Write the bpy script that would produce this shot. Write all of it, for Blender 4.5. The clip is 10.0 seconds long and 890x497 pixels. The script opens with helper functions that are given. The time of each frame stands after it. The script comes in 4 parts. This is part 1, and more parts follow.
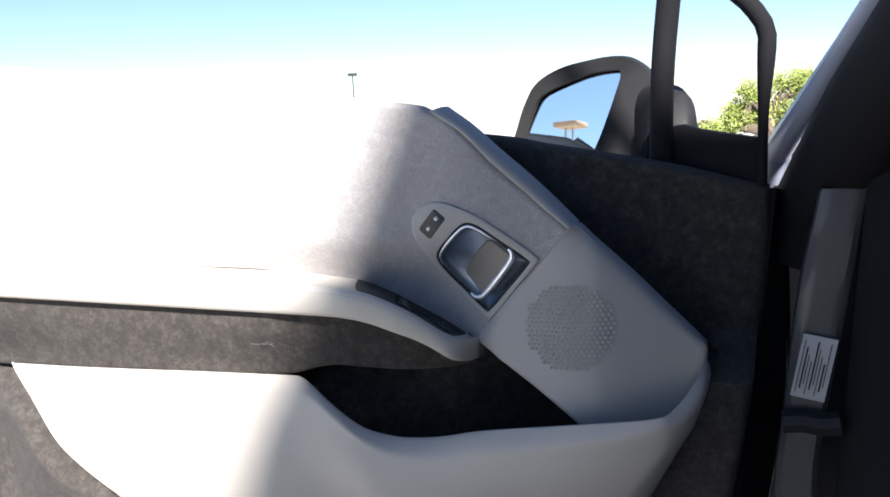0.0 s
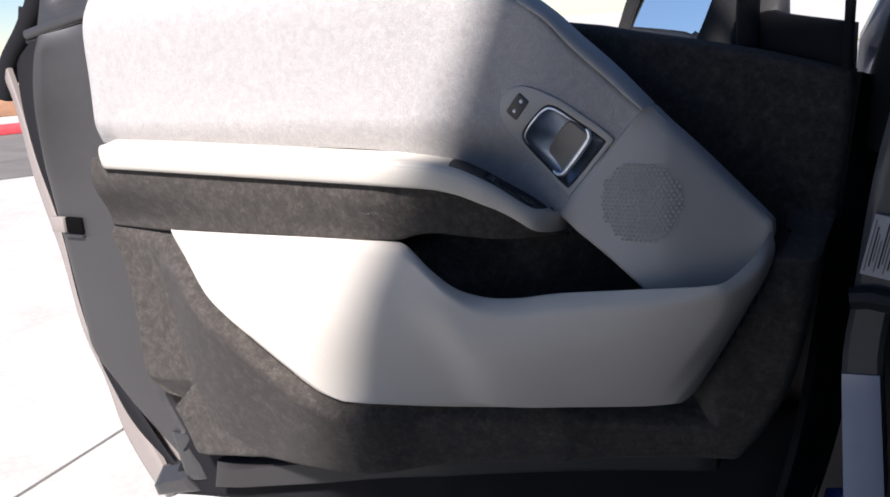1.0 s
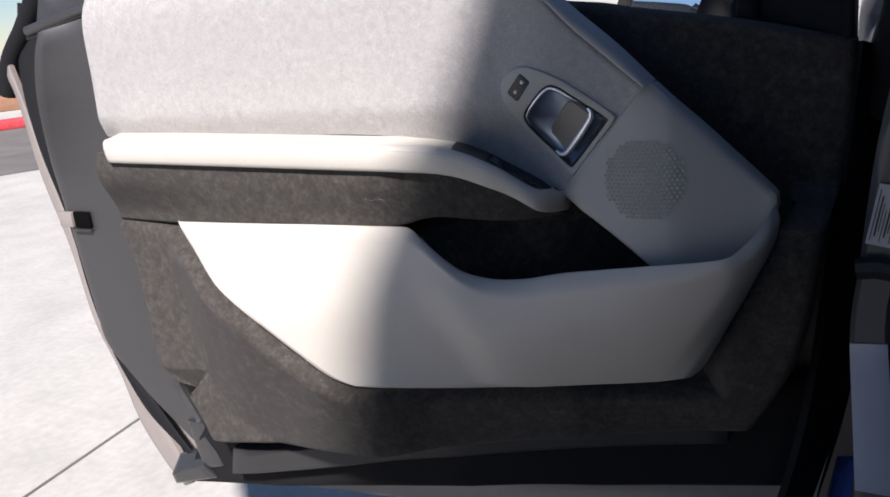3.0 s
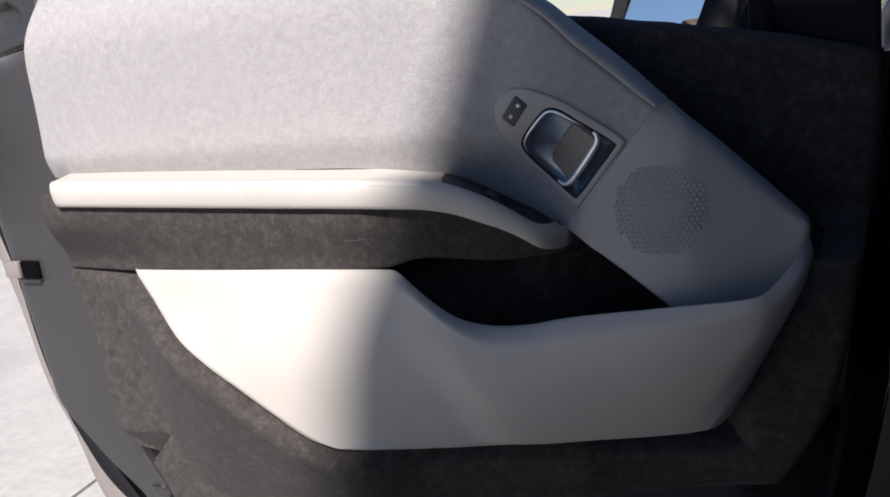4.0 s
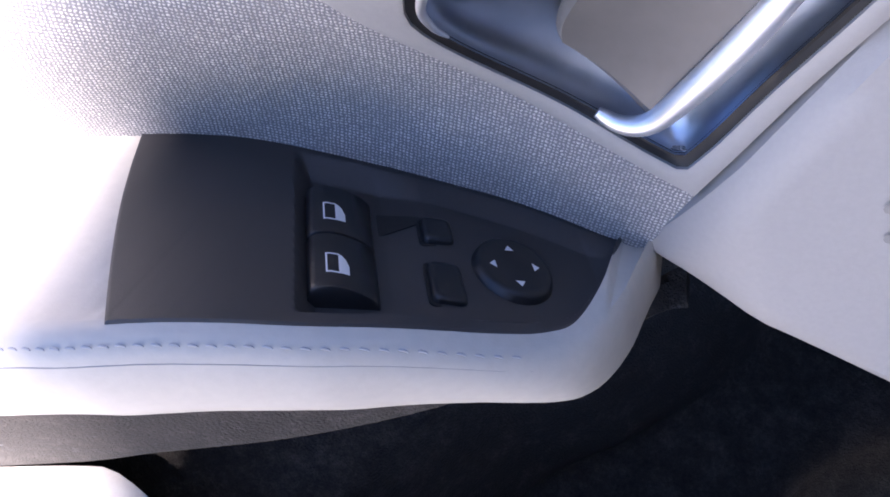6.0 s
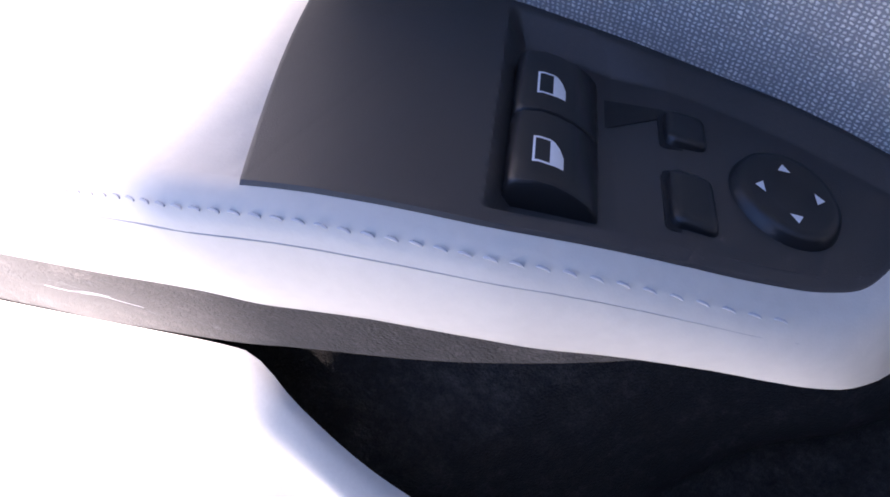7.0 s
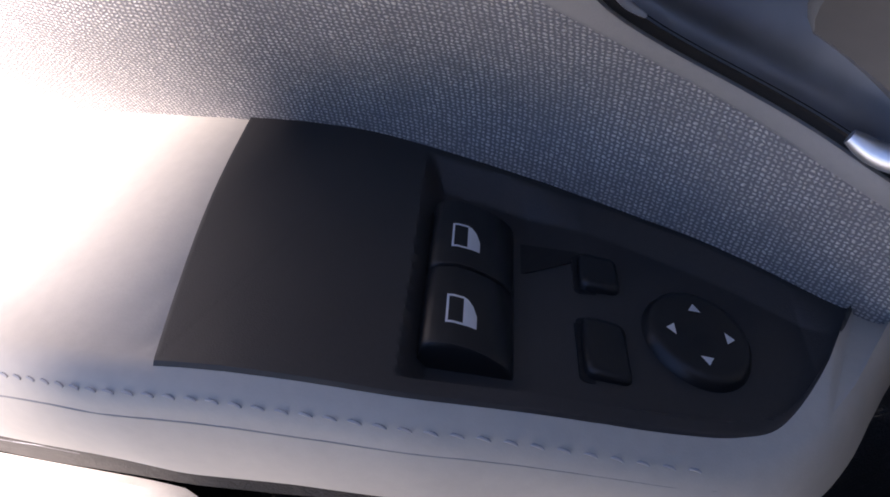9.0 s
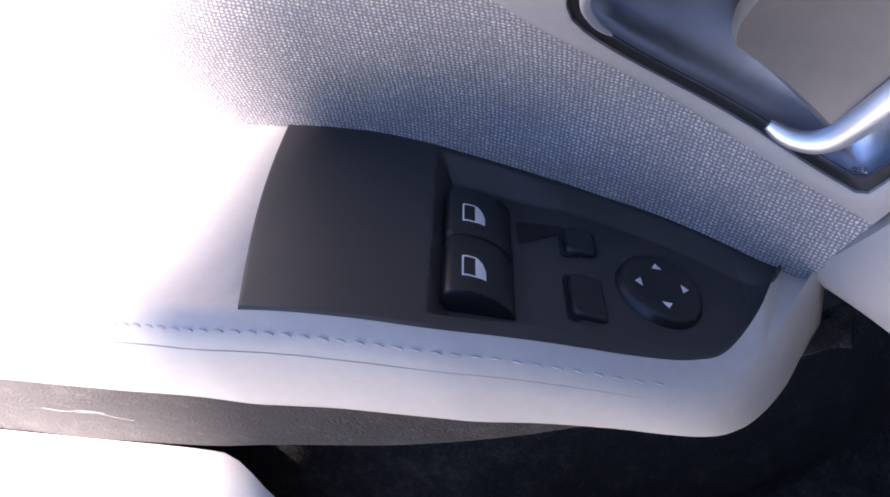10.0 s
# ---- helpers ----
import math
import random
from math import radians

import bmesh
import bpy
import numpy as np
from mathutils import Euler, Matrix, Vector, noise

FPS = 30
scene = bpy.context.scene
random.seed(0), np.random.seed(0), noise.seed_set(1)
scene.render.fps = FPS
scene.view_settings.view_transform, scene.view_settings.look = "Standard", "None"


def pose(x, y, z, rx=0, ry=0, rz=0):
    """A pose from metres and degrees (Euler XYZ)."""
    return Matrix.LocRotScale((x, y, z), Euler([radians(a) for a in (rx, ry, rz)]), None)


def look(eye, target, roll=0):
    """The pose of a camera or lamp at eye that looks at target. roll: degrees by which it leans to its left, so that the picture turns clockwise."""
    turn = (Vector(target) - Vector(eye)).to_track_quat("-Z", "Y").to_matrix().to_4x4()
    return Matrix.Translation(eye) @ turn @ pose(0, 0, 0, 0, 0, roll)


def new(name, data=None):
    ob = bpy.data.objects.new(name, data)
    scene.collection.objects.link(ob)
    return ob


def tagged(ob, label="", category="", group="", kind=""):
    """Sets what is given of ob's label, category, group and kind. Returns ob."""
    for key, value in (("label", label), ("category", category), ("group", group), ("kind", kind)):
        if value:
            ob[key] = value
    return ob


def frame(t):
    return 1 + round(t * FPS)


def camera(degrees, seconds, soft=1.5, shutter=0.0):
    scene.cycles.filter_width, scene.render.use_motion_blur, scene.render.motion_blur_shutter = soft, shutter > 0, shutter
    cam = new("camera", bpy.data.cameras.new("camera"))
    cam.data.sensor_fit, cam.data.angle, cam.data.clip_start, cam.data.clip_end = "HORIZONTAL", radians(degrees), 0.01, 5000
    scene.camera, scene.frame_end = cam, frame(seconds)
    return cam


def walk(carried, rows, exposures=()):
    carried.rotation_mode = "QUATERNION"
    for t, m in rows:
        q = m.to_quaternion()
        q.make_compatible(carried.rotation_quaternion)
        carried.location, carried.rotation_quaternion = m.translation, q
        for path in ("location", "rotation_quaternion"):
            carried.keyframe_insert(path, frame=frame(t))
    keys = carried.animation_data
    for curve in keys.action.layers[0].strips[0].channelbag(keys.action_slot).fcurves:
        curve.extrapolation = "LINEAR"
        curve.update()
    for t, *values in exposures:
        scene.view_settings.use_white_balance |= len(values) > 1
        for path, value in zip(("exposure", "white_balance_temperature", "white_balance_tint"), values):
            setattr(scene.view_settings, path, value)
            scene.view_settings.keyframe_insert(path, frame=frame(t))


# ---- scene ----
cam = camera(55.22, 10.0, 1.7)
PATH = [
    (0, pose(0.5286, -0.9067, 1.2806, 80.55, 3.05, 19.64)),
    (0.3, pose(0.5707, -0.9365, 1.2540, 78.03, 2.94, 25.63)),
    (0.5, pose(0.6123, -0.9629, 1.2539, 76.10, 3.52, 28.27)),
    (1, pose(0.6503, -0.9767, 1.2555, 75.24, 4.09, 30.18)),
    (1.5, pose(0.6615, -0.9844, 1.2590, 74.87, 4.61, 30.17)),
    (2, pose(0.6600, -0.9837, 1.2625, 74.33, 5.16, 29.96)),
    (3.5, pose(0.6434, -0.9668, 1.2592, 73.88, 6.46, 29.97)),
    (4, pose(0.5713, -0.8912, 1.2480, 75.58, 7.25, 27.61)),
    (4.3, pose(0.5135, -0.8214, 1.2458, 75.72, 8.35, 23.65)),
    (4.5, pose(0.4633, -0.7445, 1.2449, 75.05, 8.48, 21.07)),
    (4.7, pose(0.3995, -0.6205, 1.3230, 66.51, 12.35, 16.66)),
    (4.9, pose(0.3382, -0.5263, 1.3361, 61.44, 12.89, 11.77)),
    (5, pose(0.3265, -0.4849, 1.3285, 59.83, 12.88, 10.83)),
    (5.2, pose(0.3141, -0.3965, 1.3098, 55.12, 13.78, 9.92)),
    (6.3, pose(0.2583, -0.1465, 1.1836, 44.57, 20.56, 16.74)),
    (6.5, pose(0.2522, -0.1381, 1.1796, 44.93, 21.92, 20.06)),
    (6.8, pose(0.2434, -0.1418, 1.1716, 45.39, 21.79, 25.84)),
    (7, pose(0.2378, -0.1491, 1.1673, 44.89, 20.60, 28.85)),
    (7.2, pose(0.2325, -0.1548, 1.1688, 45.07, 20.17, 31.22)),
    (7.5, pose(0.2231, -0.1584, 1.1717, 45.61, 19.39, 32.50)),
    (8, pose(0.2295, -0.1601, 1.1756, 46.43, 18.47, 33.70)),
    (8.5, pose(0.2381, -0.1530, 1.1791, 49.31, 17.58, 32.62)),
    (8.7, pose(0.2452, -0.1483, 1.1887, 48.89, 19.91, 29.42)),
    (9, pose(0.2463, -0.1339, 1.1774, 48.41, 21.11, 25.01)),
    (9.2, pose(0.2442, -0.1273, 1.1660, 47.61, 21.00, 24.56)),
    (9.5, pose(0.2538, -0.1319, 1.1795, 48.28, 20.42, 26.75)),
    (10, pose(0.2624, -0.1743, 1.1991, 49.54, 20.84, 22.91)),
]
EXPOSURE = [(0.0, 1.2, 6500, 13), (0.4, 1.0, 6500, 14), (1.0, 0.64, 6450, 16), (2.0, 0.44, 6450, 16), (3.5, 0.28, 6450, 16), (4.0, 0.18, 6450, 16), (4.5, 0.13, 6500, 17), (5.0, 0.28, 6500, 17), (5.2, 0.32, 6500, 17),
            (6.3, 3.15, 6400, 29), (6.6, 3.15, 6400, 29), (7.0, 2.8, 6350, 28), (7.5, 1.65, 6350, 24), (8.0, 1.1, 6500, 23), (8.5, 1.12, 6700, 23), (9.0, 1.6, 6850, 26), (9.5, 2.75, 6850, 29), (10.0, 2.5, 6500, 28)]
walk(cam, PATH, EXPOSURE)

# ---- world and sun ----
SUN_WAY = Vector((0.38, -0.655, 0.693)).normalized()
world = bpy.data.worlds.new("sky")
scene.world = world
world.use_nodes = True
wn = world.node_tree.nodes
sky = wn.new("ShaderNodeTexSky")
sky.sky_type = "NISHITA"
sky.sun_disc = False
sky.sun_elevation = math.asin(SUN_WAY.z)
sky.sun_rotation = math.atan2(SUN_WAY.x, SUN_WAY.y)
sky.air_density, sky.dust_density, sky.ozone_density = 0.9, 0.0, 4.5
wn["Background"].inputs["Strength"].default_value = 0.07
world.node_tree.links.new(sky.outputs[0], wn["Background"].inputs[0])
sun = new("sun", bpy.data.lights.new("sun", "SUN"))
sun.data.energy, sun.data.angle, sun.data.color = 7.0, radians(4.4), (1.0, 0.965, 0.92)
sun.matrix_world = look(SUN_WAY * 20, (0, 0, 0))


# ---- materials ----
def material(name, color, rough=0.6, metal=0.0, vary=0.12, scale=(400.0, 12.0), bump=0.15, bump_scale=900.0,
             stretch=(1, 1, 1), spec=0.5, depth=0.0006):
    """A plain surface with grain at two scales and a fine relief."""
    m = bpy.data.materials.new(name)
    m.use_nodes = True
    nt = m.node_tree
    b = nt.nodes["Principled BSDF"]
    b.inputs["Metallic"].default_value = metal
    b.inputs["Specular IOR Level"].default_value = spec
    tc = nt.nodes.new("ShaderNodeTexCoord")
    mp = nt.nodes.new("ShaderNodeMapping")
    mp.inputs["Scale"].default_value = stretch
    nt.links.new(tc.outputs["Object"], mp.inputs[0])
    mixes = None
    for k, sc in enumerate(scale):
        n = nt.nodes.new("ShaderNodeTexNoise")
        n.inputs["Scale"].default_value = sc
        n.inputs["Detail"].default_value = 4
        nt.links.new(mp.outputs[0], n.inputs["Vector"])
        r = nt.nodes.new("ShaderNodeMapRange")
        r.inputs["From Min"].default_value, r.inputs["From Max"].default_value = 0.3, 0.7
        r.inputs["To Min"].default_value, r.inputs["To Max"].default_value = 1 - vary, 1 + vary
        nt.links.new(n.outputs[0], r.inputs[0])
        if mixes is None:
            mixes = r
        else:
            mu = nt.nodes.new("ShaderNodeMath")
            mu.operation = "MULTIPLY"
            nt.links.new(mixes.outputs[0], mu.inputs[0])
            nt.links.new(r.outputs[0], mu.inputs[1])
            mixes = mu
    cm = nt.nodes.new("ShaderNodeMix")
    cm.data_type, cm.blend_type = "RGBA", "MULTIPLY"
    cm.inputs["Factor"].default_value = 1.0
    cm.inputs["A"].default_value = (*color, 1)
    nt.links.new(mixes.outputs[0], cm.inputs["B"])
    nt.links.new(cm.outputs["Result"], b.inputs["Base Color"])
    rr = nt.nodes.new("ShaderNodeMath")
    rr.operation = "MULTIPLY"
    rr.inputs[1].default_value = rough
    nt.links.new(mixes.outputs[0], rr.inputs[0])
    nt.links.new(rr.outputs[0], b.inputs["Roughness"])
    if bump > 0:
        n = nt.nodes.new("ShaderNodeTexNoise")
        n.inputs["Scale"].default_value = bump_scale
        n.inputs["Detail"].default_value = 3
        nt.links.new(mp.outputs[0], n.inputs["Vector"])
        bp = nt.nodes.new("ShaderNodeBump")
        bp.inputs["Strength"].default_value = bump
        bp.inputs["Distance"].default_value = depth
        nt.links.new(n.outputs[0], bp.inputs["Height"])
        nt.links.new(bp.outputs[0], b.inputs["Normal"])
    return m


def woven(name, light, dark, pitch):
    """Melange cloth: two crossing diagonal yarn sets with speckle."""
    m = material(name, light, 0.9, vary=0.13, scale=(800.0, 300.0, 95.0), bump=0.0, spec=0.15)
    nt = m.node_tree
    b = nt.nodes["Principled BSDF"]
    tc = nt.nodes.new("ShaderNodeTexCoord")
    waves = []
    for ang in (62, -24):
        mp = nt.nodes.new("ShaderNodeMapping")
        mp.inputs["Rotation"].default_value = (0, radians(ang), 0)
        nt.links.new(tc.outputs["Object"], mp.inputs[0])
        w = nt.nodes.new("ShaderNodeTexWave")
        w.wave_profile, w.bands_direction = "SIN", "X"
        w.inputs["Scale"].default_value = 0.314 / pitch
        w.inputs["Distortion"].default_value = 3.2
        w.inputs["Detail"].default_value = 1.0
        w.inputs["Detail Scale"].default_value = 3.0
        nt.links.new(mp.outputs[0], w.inputs["Vector"])
        waves.append(w)
    mu = nt.nodes.new("ShaderNodeMath")
    mu.operation = "MULTIPLY"
    for k in (0, 1):
        nt.links.new(waves[k].outputs["Fac"], mu.inputs[k])
    base = b.inputs["Base Color"].links[0].from_socket
    mx = nt.nodes.new("ShaderNodeMix")
    mx.data_type = "RGBA"
    mx.inputs["A"].default_value = (*dark, 1)
    nt.links.new(base, mx.inputs["B"])
    rg = nt.nodes.new("ShaderNodeMapRange")
    rg.inputs["From Min"].default_value, rg.inputs["From Max"].default_value = 0.06, 0.62
    rg.inputs["To Min"].default_value = 0.0
    nt.links.new(mu.outputs[0], rg.inputs[0])
    nt.links.new(rg.outputs[0], mx.inputs["Factor"])
    nt.links.new(mx.outputs["Result"], b.inputs["Base Color"])
    bp = nt.nodes.new("ShaderNodeBump")
    bp.inputs["Strength"].default_value = 0.6
    bp.inputs["Distance"].default_value = 0.0005
    nt.links.new(mu.outputs[0], bp.inputs["Height"])
    nt.links.new(bp.outputs[0], b.inputs["Normal"])
    return m


CLOTH = woven("grey_melange_cloth", (0.665, 0.635, 0.595), (0.25, 0.243, 0.25), 0.00122)
LEATHER = material("pale_leatherette", (0.57, 0.535, 0.475), 0.5, vary=0.03, scale=(300, 14), bump=0.12, bump_scale=1500, depth=0.0003)
PALE = material("pale_grey_plastic", (0.37, 0.355, 0.335), 0.55, vary=0.03, scale=(600, 10), bump=0.2, bump_scale=2200, depth=0.0003)
BIN = material("pale_beige_plastic", (0.50, 0.465, 0.415), 0.55, vary=0.03, scale=(600, 10), bump=0.2, bump_scale=2200, depth=0.0003)
FELT = material("dark_grey_felt", (0.057, 0.051, 0.046), 0.95, vary=0.26, scale=(1500, 450, 140, 60), bump=0.8, bump_scale=900, spec=0.1, depth=0.0015)
FELT.node_tree.nodes["Principled BSDF"].inputs["Sheen Weight"].default_value = 0.05
FELT.node_tree.nodes["Principled BSDF"].inputs["Sheen Roughness"].default_value = 0.6
BLACK = material("black_grained_plastic", (0.043, 0.040, 0.040), 0.5, vary=0.08, scale=(900, 20), bump=0.25, bump_scale=2600, depth=0.0002)
DEEP = material("black_rubber", (0.010, 0.010, 0.011), 0.6, vary=0.1, scale=(200, 20), bump=0.1)
LATCH_SHADE = material("black_latch_shade", (0.003, 0.003, 0.003), 0.9, vary=0.1, scale=(200, 20), bump=0.0, spec=0.05)
KEY = material("black_switch_plastic", (0.015, 0.015, 0.0165), 0.36, vary=0.05, scale=(600, 20), bump=0.06, bump_scale=2500)
WHITE = material("white_print", (0.8, 0.8, 0.8), 0.5, vary=0.02, bump=0)
BARMETAL = material("bright_chrome", (0.96, 0.97, 0.99), 0.45, metal=1.0, vary=0.03, scale=(60, 10), bump=0)
BOWL = material("reflection_tinted_chrome", (0.38, 0.44, 0.53), 0.36, metal=1.0, vary=0.10, scale=(90, 15), bump=0)
REFLECTION = material("beige_reflection_tone", (0.16, 0.149, 0.137), 0.45, metal=0.2, vary=0.06, scale=(200, 15), bump=0)
CORNER = material("glossy_grey_steel", (0.045, 0.045, 0.048), 0.25, metal=0.3, vary=0.06, scale=(80, 6), bump=0)
PILLAR = material("grey_pillar_paint", (0.075, 0.073, 0.078), 0.4, vary=0.05, scale=(80, 6), bump=0.03, bump_scale=300)
JAMB = material("grey_painted_steel", (0.058, 0.057, 0.060), 0.42, metal=0.35, vary=0.05, scale=(80, 6), bump=0.03, bump_scale=300)
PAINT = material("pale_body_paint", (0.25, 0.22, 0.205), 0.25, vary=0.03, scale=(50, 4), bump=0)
CARWHITE = material("white_body_paint", (0.72, 0.74, 0.78), 0.2, vary=0.02, scale=(50, 4), bump=0)
# white paint darkened and blued, so the pillar's shade is in the colour
SHADEPAINT = material("shade_tinted_body_paint", (0.30, 0.33, 0.42), 0.2, vary=0.02, scale=(50, 4), bump=0)
BLUE = material("dark_blue_gloss", (0.02, 0.04, 0.16), 0.2, vary=0.05, scale=(50, 4), bump=0)
LEDGE = material("grey_ledge_plastic", (0.024, 0.023, 0.024), 0.55, vary=0.06, scale=(400, 12), bump=0.15, bump_scale=1500, depth=0.0003)
SEAM = material("seam_shade", (0.40, 0.385, 0.37), 0.8, vary=0.05, scale=(900, 50), bump=0)
THREAD = material("grey_thread", (0.44, 0.435, 0.45), 0.8, vary=0.05, scale=(900, 50), bump=0)
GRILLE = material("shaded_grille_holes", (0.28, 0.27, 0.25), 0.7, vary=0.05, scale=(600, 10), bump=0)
TRIM = material("dark_trim", (0.010, 0.010, 0.012), 0.85, vary=0.1, scale=(300, 12), bump=0.2, spec=0.2)
LINER = material("grey_liner", (0.14, 0.135, 0.13), 0.9, vary=0.06, scale=(300, 12), bump=0.2)
CONCRETE = material("sunlit_concrete", (0.43, 0.415, 0.385), 0.9, vary=0.08, scale=(30, 3, 0.4), bump=0.3, bump_scale=120, depth=0.002)
ASPHALT = material("worn_asphalt", (0.14, 0.13, 0.12), 0.9, vary=0.15, scale=(40, 2), bump=0.3, bump_scale=100, depth=0.003)
REDPAINT = material("red_kerb_paint", (0.5, 0.05, 0.06), 0.6, vary=0.15, scale=(20, 3), bump=0.2, bump_scale=80)
BRICKY = material("brown_wall", (0.28, 0.15, 0.09), 0.9, vary=0.15, scale=(12, 2), bump=0.3, bump_scale=60, depth=0.004)
BARK = material("bark", (0.10, 0.075, 0.055), 0.95, vary=0.25, scale=(40, 6), bump=0.6, bump_scale=60, depth=0.01)
LEAF = material("leaves", (0.24, 0.29, 0.07), 0.6, vary=0.3, scale=(3, 0.7), bump=0)
MIRROR = material("mirror_glass", (0.9, 0.92, 0.95), 0.01, metal=1.0, vary=0.0, scale=(10,), bump=0)
TAN = material("tan_canopy", (0.45, 0.33, 0.2), 0.7, vary=0.08, scale=(10, 2), bump=0)
PAPER = material("printed_label", (0.42, 0.42, 0.44), 0.5, vary=0.05, scale=(200, 30), bump=0)


# ---- mesh helpers ----
def V(*a):
    return Vector(a)


def smooth(a, b, t):
    t = min(1.0, max(0.0, (t - a) / (b - a)))
    return t * t * (3 - 2 * t)


def table(x, xs, ys):
    return float(np.interp(x, xs, ys))


def spline(points, n, closed=False):
    """n points evenly along a smooth curve through the given ones."""
    pts = [Vector(p) for p in points]
    k = len(pts)
    out = []
    segs = k if closed else k - 1
    for i in range(segs):
        p1, p2 = pts[i % k], pts[(i + 1) % k]
        p0 = pts[(i - 1) % k] if closed or i > 0 else p1 * 2 - p2
        p3 = pts[(i + 2) % k] if closed or i + 2 < k else p2 * 2 - p1
        for j in range(16):
            t = j / 16
            out.append(0.5 * (2 * p1 + (p2 - p0) * t + (2 * p0 - 5 * p1 + 4 * p2 - p3) * t * t + (3 * p1 - p0 - 3 * p2 + p3) * t ** 3))
    out.append(pts[0].copy() if closed else pts[-1].copy())
    acc = [0.0]
    for a, b in zip(out, out[1:]):
        acc.append(acc[-1] + (b - a).length)
    res = []
    m = n if closed else n - 1
    for i in range(n):
        s = acc[-1] * i / m
        res.append(Vector([float(np.interp(s, acc, [q[c] for q in out])) for c in range(3)]))
    return res


def coons(bottom, right, top, left, nu, nv):
    """A grid of points between four border curves; bottom and top run the same way, left and right both upwards."""
    b, t = spline(bottom, nu), spline(top, nu)
    l, r = spline(left, nv), spline(right, nv)
    g = []
    for j in range(nv):
        v = j / (nv - 1)
        row = []
        for i in range(nu):
            u = i / (nu - 1)
            p = (1 - v) * b[i] + v * t[i] + (1 - u) * l[j] + u * r[j]
            p -= (1 - u) * (1 - v) * b[0] + u * (1 - v) * b[-1] + (1 - u) * v * t[0] + u * v * t[-1]
            row.append(p)
        g.append(row)
    return g


def shell(bm, g, thick=0.004, edge=0.0, back=V(0, 1, 0), sides=(1, 1, 1, 1)):
    """A closed sheet from a grid of points, with its borders rolled back by edge. sides: bottom, right, top, left."""
    nv, nu = len(g), len(g[0])
    if edge > 0:
        h = [[p.copy() for p in row] for row in g]
        for j in range(nv):
            for i in range(nu):
                d = []
                if sides[0]:
                    d.append((g[j][i] - g[0][i]).length)
                if sides[1]:
                    d.append((g[j][i] - g[j][-1]).length)
                if sides[2]:
                    d.append((g[j][i] - g[-1][i]).length)
                if sides[3]:
                    d.append((g[j][i] - g[j][0]).length)
                d = min(d) if d else edge
                if d < edge:
                    k = 1 - d / edge
                    h[j][i] += back * edge * (1 - math.sqrt(max(0, 1 - k * k)))
        g = h
    f = [[bm.verts.new(p) for p in row] for row in g]
    k = [[bm.verts.new(p + back * thick) for p in row] for row in g]
    for j in range(nv - 1):
        for i in range(nu - 1):
            bm.faces.new((f[j][i], f[j][i + 1], f[j + 1][i + 1], f[j + 1][i]))
            bm.faces.new((k[j][i], k[j + 1][i], k[j + 1][i + 1], k[j][i + 1]))
    ring = [(0, i) for i in range(nu)] + [(j, nu - 1) for j in range(1, nv)] + [(nv - 1, i) for i in range(nu - 2, -1, -1)] + [(j, 0) for j in range(nv - 2, 0, -1)]
    for (a, b), (c, d) in zip(ring, ring[1:] + ring[:1]):
        bm.faces.new((f[a][b], k[a][b], k[c][d], f[c][d]))
    return bm


def box(bm, lo, hi, m=Matrix(), bevel=0.0, seg=2):
    r = bmesh.ops.create_cube(bm, size=1.0)
    vs = r["verts"]
    lo, hi = Vector(lo), Vector(hi)
    for v in vs:
        v.co = Vector([lo[c] + (v.co[c] + 0.5) * (hi[c] - lo[c]) for c in range(3)])
    if bevel > 0:
        es = list({e for v in vs for e in v.link_edges})
        n = bmesh.ops.bevel(bm, geom=es, offset=bevel, segments=seg, affect="EDGES", profile=0.5)
        vs = list({v for f in n["faces"] for v in f.verts} | {v for v in vs if v.is_valid})
    bmesh.ops.transform(bm, matrix=m, verts=vs)
    return vs


def loft(bm, rings, closed=True, caps=True):
    """Skins rings of equally many points."""
    vs = [[bm.verts.new(p) for p in r] for r in rings]
    n = len(vs[0])
    for a, b in zip(vs, vs[1:]):
        for i in range(n if closed else n - 1):
            j = (i + 1) % n
            bm.faces.new((a[i], a[j], b[j], b[i]))
    if caps and closed:
        bm.faces.new(vs[0][::-1])
        bm.faces.new(vs[-1])
    return bm


def tube(bm, points, radius, sides=8, flat=1.0, up=V(0, 1, 0)):
    """A bar along a curve; flat squeezes it along up."""
    rings = []
    for i, p in enumerate(points):
        a, b = points[max(0, i - 1)], points[min(len(points) - 1, i + 1)]
        d = (b - a).normalized()
        s = d.cross(up).normalized()
        w = s.cross(d)
        r = radius(i / (len(points) - 1)) if callable(radius) else radius
        rings.append([p + s * r * math.cos(2 * math.pi * k / sides) + w * r * flat * math.sin(2 * math.pi * k / sides) for k in range(sides)])
    return loft(bm, rings)


def part(name, bm, mat, parent, label="", soft=True):
    bmesh.ops.recalc_face_normals(bm, faces=bm.faces)
    me = bpy.data.meshes.new(name)
    bm.to_mesh(me)
    bm.free()
    me.materials.append(mat)
    if soft:
        for p in me.polygons:
            p.use_smooth = True
        me.set_sharp_from_angle(angle=radians(40))
    ob = new(name, me)
    ob.parent = parent
    if label:
        ob["label"] = label
    return ob


def thing(name, label, category, kind="", group=""):
    return tagged(new(name), label, category, group, kind)


